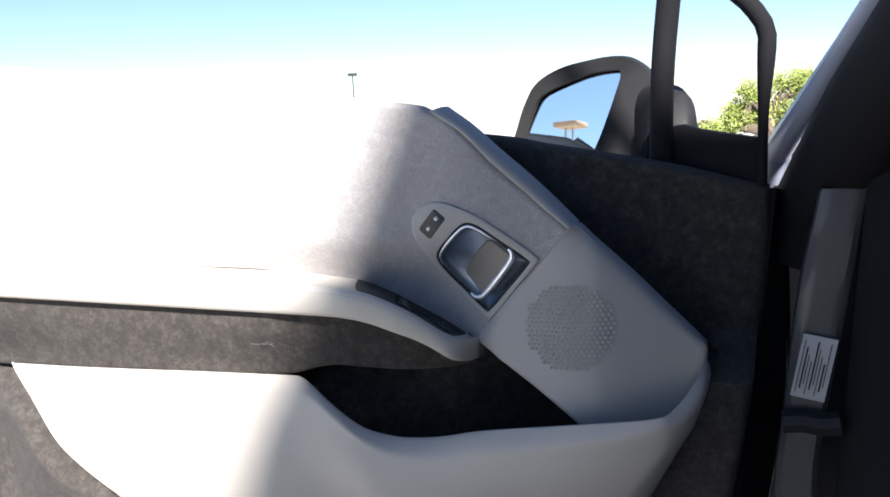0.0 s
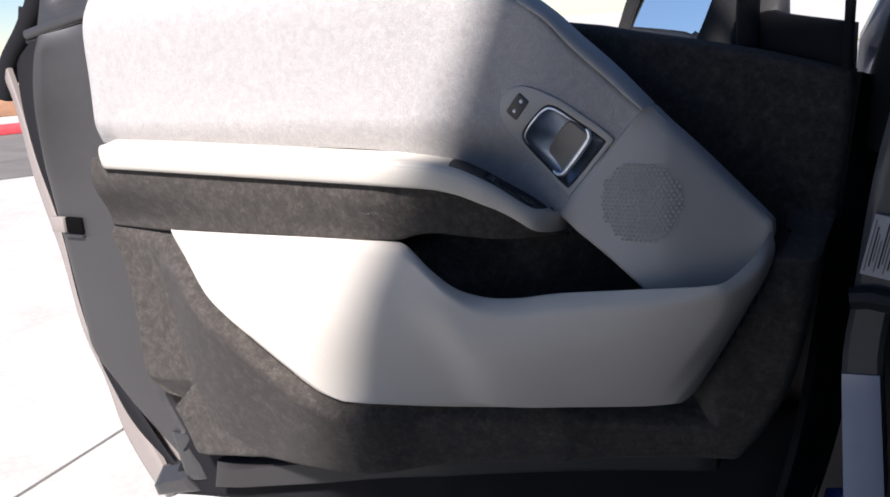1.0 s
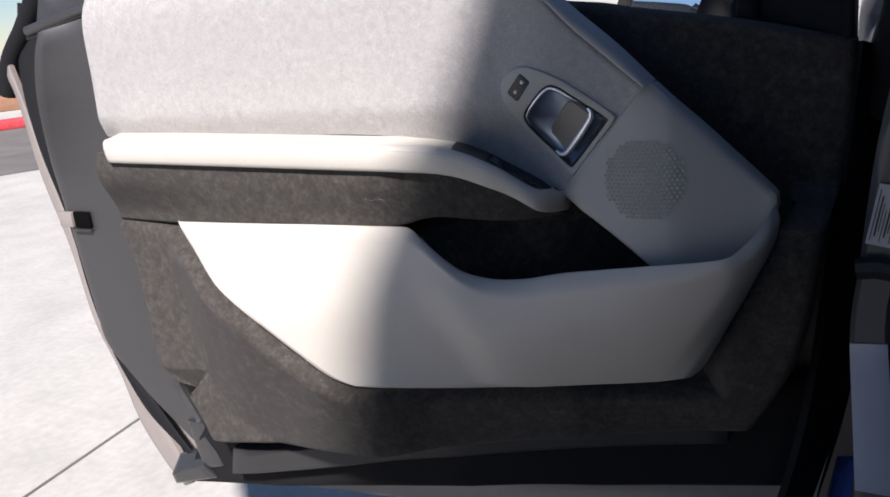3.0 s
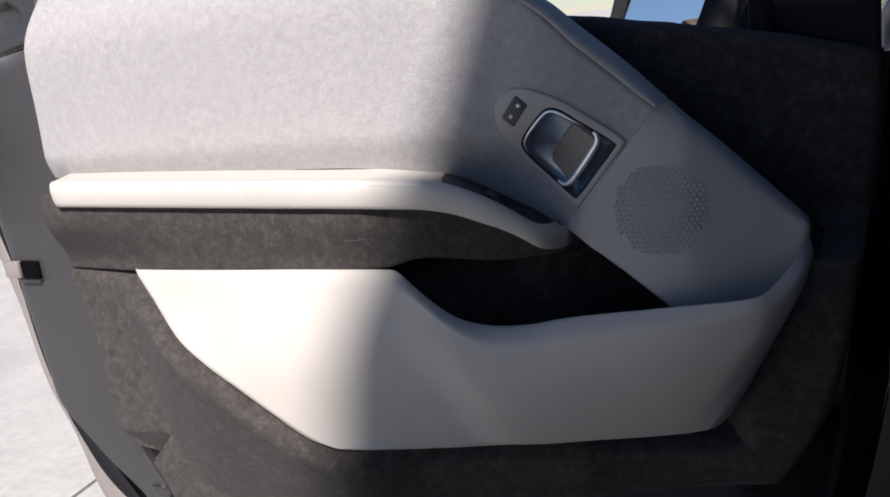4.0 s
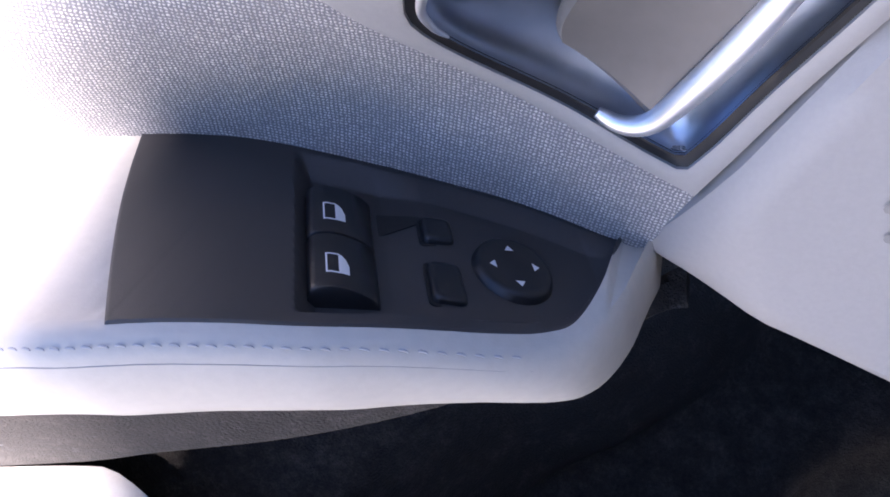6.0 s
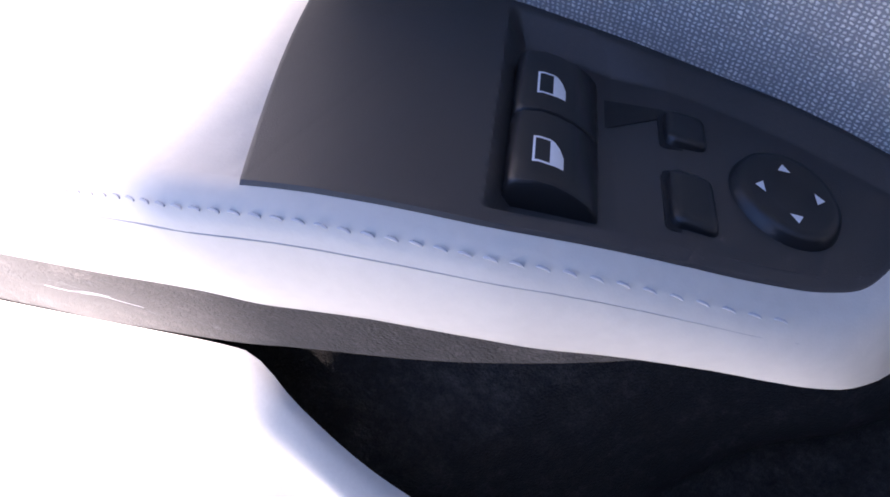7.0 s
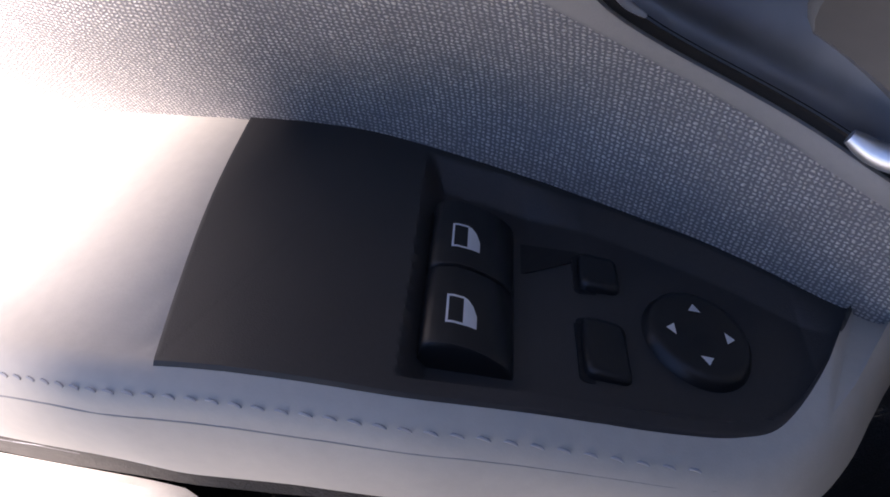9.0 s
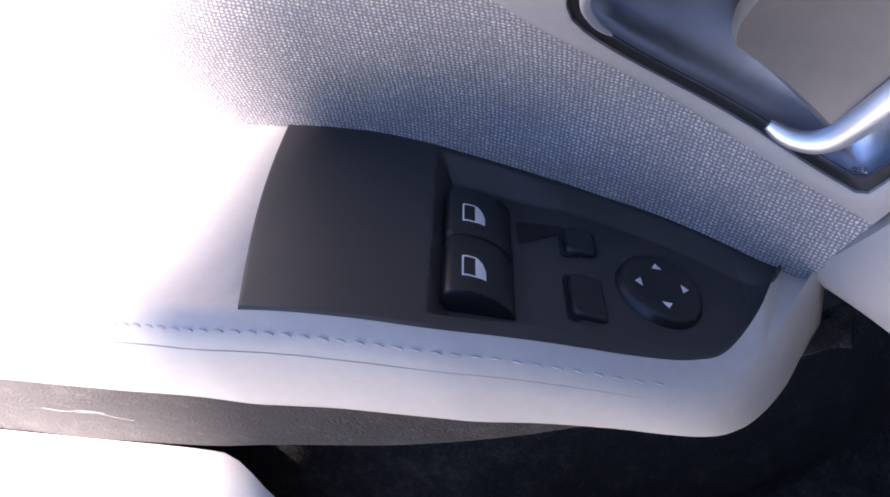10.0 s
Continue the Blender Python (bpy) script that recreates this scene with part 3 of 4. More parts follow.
def speaker_panel():
    g = coons([(0.2262, 0, 1.0115), (0.243, 0, 1.0040), (0.26, 0, 0.9945), (0.275, 0, 0.9855), (0.304, 0, 0.966), (0.333, 0, 0.9460), (0.36, 0, 0.922), (0.388, 0, 0.895)],
              [(0.388, 0, 0.895), (0.430, 0, 0.895), (0.466, 0, 0.948), (0.482, 0, 0.990), (0.482, 0, 1.010)],
              [(0.341, 0, 1.144), (0.348, 0, 1.1480), (0.360, 0, 1.1365), (0.400, 0, 1.0965), (0.440, 0, 1.0535), (0.482, 0, 1.010)],
              [(0.2262, 0, 1.0115), (0.2835, 0, 1.0790), (0.341, 0, 1.144)], 36, 30)
    # swells towards the bin along its lower border
    for j, row in enumerate(g):
        for i, p in enumerate(row):
            low = (1 - j / (len(g) - 1)) ** 2 * (1 - (i / (len(row) - 1)) ** 4)
            flat = table(p.x, (0.22, 0.341, 0.37, 0.49), (-0.003, -0.0115, -0.0105, 0.025))
            high = (j / (len(g) - 1)) ** 8 * (1 - (i / (len(row) - 1)) ** 6) * smooth(0.0, 0.08, i / (len(row) - 1))
            p.y = flat + 0.010 * high + low * (table(p.x, (0.2262, 0.243, 0.26, 0.304, 0.333, 0.388), (0.002, -0.007, -0.017, -0.0255, -0.036, -0.05)) - flat)
    bm = bmesh.new()
    shell(bm, g, 0.02, 0.004)
    sp = part("speaker_panel", bm, PALE, door, "pale grey plastic speaker panel")
    t = coons([(0.1925, 0, 1.2765), (0.2290, 0, 1.2514), (0.2610, 0, 1.2168), (0.3093, 0, 1.1714), (0.3408, 0, 1.1440)], [(0.3408, 0, 1.1440), (0.3480, 0, 1.1480)],
              [(0.204, 0, 1.281), (0.234, 0, 1.2590), (0.262, 0, 1.2320), (0.300, 0, 1.1965), (0.3480, 0, 1.1480)], [(0.1925, 0, 1.2765), (0.204, 0, 1.281)], 40, 8)
    for j, row in enumerate(t):
        for p, q in zip(row, t[0]):
            p.y = min(-0.0115, cloth_depth(q.x, q.z) - 0.0025) + 0.012 * (j / 7) ** 3
    bm = bmesh.new()
    shell(bm, t, 0.02, 0.003, sides=(1, 0, 1, 1))
    part("edge_trim", bm, PALE, door, "pale grey plastic edge trim")
    # darker discs laid on the panel paint the shade of the grille holes
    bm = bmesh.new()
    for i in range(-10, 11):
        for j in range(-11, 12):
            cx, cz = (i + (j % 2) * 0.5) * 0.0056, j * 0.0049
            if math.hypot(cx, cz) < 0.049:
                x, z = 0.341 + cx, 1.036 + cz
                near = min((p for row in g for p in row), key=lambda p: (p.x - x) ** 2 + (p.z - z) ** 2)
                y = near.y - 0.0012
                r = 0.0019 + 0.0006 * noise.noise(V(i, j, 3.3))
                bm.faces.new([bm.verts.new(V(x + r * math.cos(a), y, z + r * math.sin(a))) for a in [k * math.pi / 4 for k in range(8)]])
    part("speaker_grille", bm, GRILLE, sp, "round speaker grille with shaded discs for holes", soft=False)


def bin_grid(nu, nv):
    top = [(-0.430, -0.054, 0.9660), (-0.3, -0.0720, 0.9735), (-0.2, -0.0765, 0.9770), (-0.12, -0.0730, 0.9780), (-0.05, -0.0690, 0.9780), (0.018, -0.0650, 0.9780), (0.034, -0.0665, 0.9760), (0.0513, -0.074, 0.9685), (0.076, -0.0805, 0.9522), (0.0986, -0.0820, 0.9368), (0.118, -0.0810, 0.9260),
           (0.140, -0.0750, 0.9185), (0.166, -0.0735, 0.9165), (0.205, -0.071, 0.920), (0.255, -0.071, 0.931), (0.353, -0.073, 0.946), (0.435, -0.068, 0.957), (0.455, -0.052, 0.964), (0.474, -0.018, 0.984), (0.481, 0.018, 1.000)]
    right = [(0.379, 0.020, 0.767), (0.398, 0.016, 0.789), (0.434, 0.008, 0.856), (0.464, 0.002, 0.916), (0.480, 0.006, 0.950), (0.487, 0.014, 0.980), (0.481, 0.018, 1.000)]
    bottom = [(-0.0601, -0.1108, 0.7508), (-0.0037, -0.0968, 0.7501), (0.1410, -0.0412, 0.7469), (0.3790, 0.0200, 0.7670)]
    left = [(-0.0601, -0.1108, 0.7508), (-0.1042, -0.1154, 0.7629), (-0.1570, -0.1203, 0.7957), (-0.2185, -0.1265, 0.8390), (-0.2620, -0.1240, 0.8640), (-0.3080, -0.1130, 0.8890), (-0.3690, -0.0830, 0.9270), (-0.4060, -0.0660, 0.9500), (-0.4300, -0.0540, 0.9660)]
    g = coons(bottom, right, top, left, nu, nv)
    ys = np.array([[p.y for p in row] for row in g])
    for _ in range(nu * nv // 45):
        ys[1:-1, 1:-1] = 0.25 * (ys[:-2, 1:-1] + ys[2:, 1:-1] + ys[1:-1, :-2] + ys[1:-1, 2:])
    for row, yr in zip(g, ys):
        for p, y in zip(row, yr):
            p.y = float(y)
    out = []
    for row in g:
        new_row = []
        for i, p in enumerate(row):
            d = (p - g[-1][i]).length
            side = min((p - row[0]).length, (p - row[-1]).length, (p - g[0][i]).length)
            rim = 0.004 + 0.010 * smooth(-0.02, 0.10, g[-1][i].x)
            k = min(1.0, d / 0.022)
            new_row.append(p + V(0, -rim * math.sin(k * math.pi / 2) * smooth(0.0, 0.018, side), 0))
        out.append(new_row)
    return out


def door_bin():
    bm = bmesh.new()
    shell(bm, bin_grid(130, 70), 0.003, 0.005, sides=(1, 1, 0, 1))
    part("door_bin", bm, BIN, door, "pale beige plastic door bin")


BACK_X = (-0.6040, -0.5040, -0.0040, 0.0560, 0.0826, 0.0960, 0.1140, 0.1300, 0.1470, 0.1630, 0.1820, 0.1960, 0.2131, 0.2205, 0.2360)
BACK_Z = (1.1065, 1.1055, 1.0897, 1.0840, 1.0805, 1.0760, 1.0690, 1.0615, 1.0532, 1.0450, 1.0365, 1.0295, 1.0200, 1.0145, 1.0025)
CREST_X = (-0.6040, -0.5040, -0.0040, 0.0560, 0.0860, 0.1060, 0.1230, 0.1426, 0.1628, 0.1740, 0.1850, 0.1930, 0.2010, 0.2094, 0.2155, 0.2210, 0.2265, 0.2310)
CREST_Z = (1.1100, 1.1090, 1.0945, 1.0925, 1.0918, 1.0900, 1.0863, 1.0783, 1.0675, 1.0601, 1.0515, 1.0445, 1.0377, 1.0307, 1.0263, 1.0235, 1.0200, 1.0155)
EDGE_X = (-0.6000, 0.0000, 0.0700, 0.1110, 0.1230, 0.1426, 0.1628, 0.1850, 0.2010, 0.2094, 0.2155, 0.2215, 0.2265, 0.2298, 0.2318)
EDGE_Y = (-0.0990, -0.0980, -0.0945, -0.0915, -0.0885, -0.0830, -0.0765, -0.0662, -0.0584, -0.0532, -0.0480, -0.0390, -0.0250, -0.0090, 0.0100)
# border of the switch panel on the side of the bin, from its rear corner to the tip
PANEL_BORDER = spline([(0.1207, -0.0814, 1.0876), (0.1426, -0.0748, 1.0783), (0.1628, -0.0682, 1.0681), (0.1850, -0.0578, 1.0515), (0.2010, -0.0495, 1.0377), (0.2094, -0.0440, 1.0307), (0.2153, -0.0374, 1.0261), (0.2196, -0.0235, 1.0219), (0.2216, -0.0100, 1.0181), (0.2224, 0.0060, 1.0147)], 90)
PANEL_NEAR = (tuple(p.x for p in PANEL_BORDER), tuple(p.y for p in PANEL_BORDER))
PANEL_X = PANEL_BORDER[0].x, PANEL_BORDER[-1].x


def even(x, step, xs, ys):
    """A table read with its kinks rounded off."""
    return sum(table(x + d * step, xs, ys) for d in (-2, -1, 0, 1, 2)) / 5


def arm_z(x):
    """Height of the armrest where it meets the cloth."""
    return even(x, 0.006, BACK_X, BACK_Z)


def crest_z(x):
    return even(x, 0.005 if x < 0.19 else 0.002, CREST_X, CREST_Z)


def arm_y(x):
    return even(x, 0.002, EDGE_X, EDGE_Y)


def near_y(x):
    """Where the flat top of the armrest ends on the side of the bin."""
    if x < PANEL_X[0]:
        return arm_y(x) + 0.0080
    return table(x, *PANEL_NEAR) if x < PANEL_X[1] else max(0.006, arm_y(x) + 0.0080)


def top_z(x, y):
    """The armrest's top, which falls away towards the window."""
    yn = min(-0.004, near_y(x))
    return arm_z(x) + (crest_z(x) - arm_z(x)) * (0.008 - y) / (0.008 - yn)


ARM_SECTION = ((0.0080, 0.0), (0.0055, -0.0002), (0.003, -0.0016), (0.0012, -0.005), (0.0003, -0.009), (0.0, -0.013), (0.0006, -0.021), (0.0022, -0.029), (0.004, -0.0335), (0.0065, -0.0355))


def arm_point(x, k, lift=0.0):
    """A point on the armrest's outer side: k counts along its section."""
    z, yo = crest_z(x), arm_y(x)
    h = even(x, 0.004, (-0.53, 0.0, 0.116, 0.157, 0.181, 0.198, 0.2105, 0.23), (1.06, 0.95, 0.96, 0.92, 0.80, 0.72, 0.74, 0.76))
    room = max(0.0, 0.016 - yo)
    i = int(k)
    f = k - i
    a, b = ARM_SECTION[i], ARM_SECTION[min(i + 1, len(ARM_SECTION) - 1)]
    dy, dz = a[0] + (b[0] - a[0]) * f, a[1] + (b[1] - a[1]) * f
    return V(x, yo + min(dy, room * 0.8) - lift, z + dz * h + lift * 0.5)


def panel_left(y):
    """The rear border of the switch panel."""
    f = (0.0045 - y) / 0.0859
    return 0.0810 + 0.0397 * f - 0.0035 * math.sin(math.pi * min(1.0, max(0.0, f)))


def armrest():
    xs = [-0.520, -0.5195, -0.518, -0.515] + list(np.linspace(-0.508, 0.08, 48)) + list(np.linspace(0.084, 0.19, 40)) + list(np.linspace(0.192, 0.2318, 40))
    rings = []
    for x in xs:
        inn = 0.020
        end = math.sqrt(max(0.0, 1 - ((-0.508 - x) / 0.0121) ** 2)) if x < -0.508 else 1.0
        yd = near_y(x)

        def top(y, lift=0.0):
            dip = 0.0085 * smooth(0.010, 0.013, x - panel_left(y)) * (1 - smooth(0.2195, 0.2205, x))
            dip += 0.0015 * smooth(0.0004, 0.0012, x - panel_left(y)) * (1 - smooth(0.2216, 0.2222, x))
            return V(x, y, top_z(x, y) - (dip if lift == 0 else 0) + lift)
        ys = [inn, 0.008] + [0.008 + (min(0.006, yd + 0.0025) - 0.008) * k / 6 for k in range(1, 7)]
        ring = [top(y) for y in ys] + [top(min(inn, yd + 0.001), 0.0005)]
        n = len(ring)
        ring += [arm_point(x, k) for k in range(1, len(ARM_SECTION))]
        ring[n].y = min(ring[n].y, yd - 0.0005)
        for k in range(n + 1, n + 5):
            ring[k].y = min(ring[k].y, ring[k - 1].y - 0.0004)
        ring.append(V(x, inn, arm_point(x, 9).z))
        c = V(x, -0.02, arm_z(x) - 0.018)
        high = crest_z(x)
        for p in ring:
            p.x -= 0.80 * max(0.0, p.y + 0.092) * (1 - smooth(-0.520, -0.40, x))
            p.x -= 0.10 * max(0.0, high - 0.006 - p.z) * smooth(0.19, 0.236, x)
        rings.append([c + (p - c) * (0.75 + 0.25 * end) for p in ring])
    bm = bmesh.new()
    loft(bm, rings)
    arm = part("armrest", bm, LEATHER, door, "pale leatherette padded armrest")
    # stitches along the outer edge, and a darker line painting the seam groove's shade
    bm = bmesh.new()
    tube(bm, [arm_point(x, 3.45 - 0.9 * (1 - smooth(-0.01, 0.09, x)), 0.0) for x in np.linspace(-0.50, 0.206, 100)], lambda u: 0.00004 + 0.00026 * (1 - u ** 8), 5)
    part("seam", bm, SEAM, arm)
    me = None
    x = -0.50
    while x < 0.206:
        k = 2.1 - 1.1 * (1 - smooth(-0.01, 0.09, x))
        p, q = arm_point(x, k, 0.0001), arm_point(x + 0.004, k, 0.0001)
        if me is None:
            bm = bmesh.new()
            tube(bm, [V(-0.0013, 0, 0), V(-0.0007, 0.0001, 0.0002), V(0.0007, 0.0001, 0.0002), V(0.0013, 0, 0)], lambda u: 0.00021 + 0.00014 * math.sin(3.14 * u), 5)
            st = part("stitch", bm, THREAD, arm)
            me = st.data
        else:
            st = new("stitch", me)
            st.parent = arm
        d = (q - p).normalized()
        st.matrix_basis = Matrix.Translation(p) @ d.to_track_quat("X", "Z").to_matrix().to_4x4() @ Matrix.Rotation(radians(-13), 4, "Z")
        x += 0.0037
    return arm


lining()
felt_strip()
cloth()
speaker_panel()
door_bin()
armrest()


PANEL_O, PANEL_P, PANEL_Q = V(0.1416, -0.0145, 0), V(0.9885, 0.3409, 0), V(-0.4715, 1.1074, 0)


def on_panel(p, q, h):
    """A point on the switch panel: p along it, q across it (away from the bin), h above it."""
    at = PANEL_O + PANEL_P * p + PANEL_Q * q
    x, y = at.x, at.y
    sx = (top_z(x + 0.006, y) - top_z(x - 0.006, y)) / 0.012
    sy = (top_z(x, y + 0.006) - top_z(x, y - 0.006)) / 0.012
    return V(x, y, top_z(x, y) + 0.0010) + V(-sx, -sy, 1).normalized() * h


def switch_panel():
    far = [V(0.0810, 0.0045, 0), V(0.096, 0.0060, 0), V(0.115, 0.0090, 0), V(0.147, 0.0110, 0), V(0.171, 0.0110, 0), V(0.194, 0.0095, 0), V(0.2224, 0.0065, 0)]
    near = [V(p.x, p.y, 0) for p in PANEL_BORDER]
    g = coons(near, [near[-1], far[-1]], far, [V(panel_left(y), y, 0) for y in np.linspace(-0.0814, 0.0045, 9)], 280, 120)
    det = PANEL_P.x * PANEL_Q.y - PANEL_P.y * PANEL_Q.x
    for row in g:
        for p in row:
            yn = table(p.x, *PANEL_NEAR) if p.x > PANEL_X[0] else -0.2
            dx, dy = p.x - PANEL_O.x, p.y - PANEL_O.y
            along = (dx * PANEL_Q.y - dy * PANEL_Q.x) / det
            # floor: level under the rockers, a ramp up beside them, then a shallow field round the keys
            floor = table(along, (-0.0046, -0.0030, 0.0145, 0.0262, 0.0275, 0.066, 0.076), (0.0, 0.0072, 0.0072, 0.0045, 0.0045, 0.0040, 0.0))
            back = table(p.x, (0.115, 0.147, 0.171, 0.194, 0.2224), (0.0090, 0.0110, 0.0110, 0.0095, 0.0065))
            wall = min(1.0, max(0.0, (back - 0.0055 - p.y) / 0.0075))
            sunk = floor * wall * smooth(0.0045, 0.0062, p.y - yn)
            p.z = top_z(p.x, p.y) + 0.0012 - 0.0004 * smooth(0.19, 0.215, p.x) - sunk
    bm = bmesh.new()
    shell(bm, g, 0.007, 0.0012, V(0, 0, -1))
    part("switch_panel", bm, BLACK, door, "black grained plastic switch panel")
    for q0, q1 in ((-0.0172, 0.0018), (-0.0370, -0.0178)):
        rocker(q0, q1)
    # black wedge inlay beside the upper rocker, painted in for a slot's shade
    bm = bmesh.new()
    top = [on_panel(p, q, h) for p, q, h in ((0.0146, -0.0104, -0.0064), (0.0262, -0.0058, -0.0038), (0.0298, -0.0042, -0.0038), (0.0262, -0.0030, -0.0038), (0.0146, -0.0006, -0.0064))]
    loft(bm, [[p - V(0, 0, 0.003) for p in top], top])
    part("slot_shade", bm, DEEP, door, "black wedge inlay painting the shade of a slot")
    small_key(0.0262, 0.0338, -0.0140, -0.0048)
    small_key(0.0258, 0.0336, -0.0350, -0.0220)
    mirror_knob()


ROCK_P = (-0.0018, -0.0012, 0.0, 0.003, 0.006, 0.009, 0.0120, 0.0138, 0.0144)
ROCK_H = (-0.0022, -0.0002, 0.0008, 0.0013, 0.0008, -0.0004, -0.0022, -0.0040, -0.0055)


def rocker(q0, q1):
    bm = bmesh.new()
    rings = []
    for p, h in zip(ROCK_P, ROCK_H):
        r = 0.0011
        rings.append([on_panel(p, q0, -0.0085), on_panel(p, q0, h - r), on_panel(p, q0 + 0.3 * r, h - 0.3 * r), on_panel(p, q0 + r, h),
                      on_panel(p, q1 - 0.4 * r, h), on_panel(p, q1, h - 0.5 * r), on_panel(p, q1, -0.0085)])
    loft(bm, rings)
    sw = part("window_switch", bm, KEY, door, "black rocker switch with a white window symbol")
    bm = bmesh.new()
    c = (q0 + q1) / 2

    def flat(pts):
        vs = []
        for u, v in pts:
            u, v = u * 0.88, v * 0.88
            p = 0.0046 + u
            h = table(p, ROCK_P, ROCK_H) + 0.00012
            vs.append(bm.verts.new(on_panel(p, c + v - 0.0012, h)))
        bm.faces.new(vs)
    w = 0.00045
    # frame of the symbol, drawn bar by bar, then the filled pane
    flat([(-0.0030, 0.0036), (-0.0030 + w, 0.0036), (-0.0030 + w, -0.0042), (-0.0030, -0.0042)])
    for k in range(4):
        a, b = -0.0030 + w + k * (0.0033 - w) / 4, -0.0030 + w + (k + 1) * (0.0033 - w) / 4
        flat([(a, 0.0036), (b, 0.0036), (b, 0.0030), (a, 0.0030)])
        flat([(a, -0.0036), (b, -0.0036), (b, -0.0042), (a, -0.0042)])
    flat([(0.0003, 0.0036), (0.0012, 0.0030), (0.0012, -0.0042), (0.0003, -0.0042)])
    flat([(0.0012, 0.0030), (0.0022, 0.0016), (0.0022, -0.0042), (0.0012, -0.0042)])
    flat([(0.0022, 0.0016), (0.0030, -0.0008), (0.0030, -0.0042), (0.0022, -0.0042)])
    part("window_icon", bm, WHITE, sw, "white window symbol", soft=False)


def small_key(p0, p1, q0, q1):
    def ring(k, h, tilt):
        a, b, c, d, r = p0 + k, p1 - k, q0 + k, q1 - k, 0.0015
        pts = []
        for cp, cq, turn in ((b - r, d - r, 0), (a + r, d - r, 90), (a + r, c + r, 180), (b - r, c + r, 270)):
            for step in (0, 30, 60, 90):
                w = radians(turn + step)
                p, q = cp + r * math.cos(w), cq + r * math.sin(w)
                pts.append(on_panel(p, q, h - tilt * (p - p0) / (p1 - p0)))
        return pts
    bm = bmesh.new()
    loft(bm, [ring(0, -0.009, 0), ring(0, -0.0024, 0.0008), ring(0.0003, -0.0017, 0.0008), ring(0.0009, -0.0013, 0.0008), ring(0.0016, -0.0013, 0.0008)])
    key = part("small_button", bm, KEY, door, "small black plastic button")
    # larger dark plate under the key paints the shade round it
    bm = bmesh.new()
    loft(bm, [ring(-0.0008, -0.0080, 0), ring(-0.0008, -0.0036, 0.0002)])
    part("button_gap_shade", bm, DEEP, key)


def mirror_knob():
    cp, cq = 0.0465, -0.0213
    bm = bmesh.new()
    rings = []
    for r, h in ((0.0112, -0.008), (0.0112, -0.0052), (0.0108, -0.0040), (0.0100, -0.0016), (0.0092, -0.0008), (0.0080, -0.0007), (0.0040, -0.0015), (0.0008, -0.0018)):
        rings.append([on_panel(cp + r * 0.90 * math.cos(a), cq + r * math.sin(a), h) for a in [2 * math.pi * k / 40 for k in range(40)]])
    loft(bm, rings)
    # black disc, set slightly aside, stands in for the shade round the knob
    gap = bmesh.new()
    loft(gap, [[on_panel(cp + 0.0004 + 0.0124 * 0.92 * math.cos(a), cq - 0.0003 + 0.0124 * math.sin(a), h) for a in [2 * math.pi * k / 40 for k in range(40)]] for h in (-0.009, -0.0043)])
    kn = part("mirror_knob", bm, KEY, door, "round black mirror adjuster with four white arrows")
    part("knob_gap_shade", gap, DEEP, kn)
    for k in range(4):
        a = math.pi / 2 * k + radians(2)
        bm = bmesh.new()
        tri = []
        for r, off in ((0.0068, 0.0), (0.0050, 0.0013), (0.0050, -0.0013)):
            tri.append(bm.verts.new(on_panel(cp + 0.9 * (r * math.cos(a) - off * math.sin(a)), cq + r * math.sin(a) + off * math.cos(a), -0.0009)))
        bm.faces.new(tri)
        part("arrow", bm, WHITE, kn, "white arrow mark", soft=False)


switch_panel()


# ---- release handle and lock button ----


def hp(u, v, n):
    p = H0 + HU * u + HV * v
    p.y = cloth_depth(p.x, p.z)
    return p + HN * n


def rounded(u0, u1, v0, v1, r, n, count=48):
    pts = []
    for cu, cv, a0 in ((u1 - r, v1 - r, 0), (u0 + r, v1 - r, 90), (u0 + r, v0 + r, 180), (u1 - r, v0 + r, 270)):
        for k in range(count // 4):
            a = radians(a0 + 90 * k / (count // 4 - 1))
            pts.append((cu + r * math.cos(a), cv + r * math.sin(a), n))
    return pts


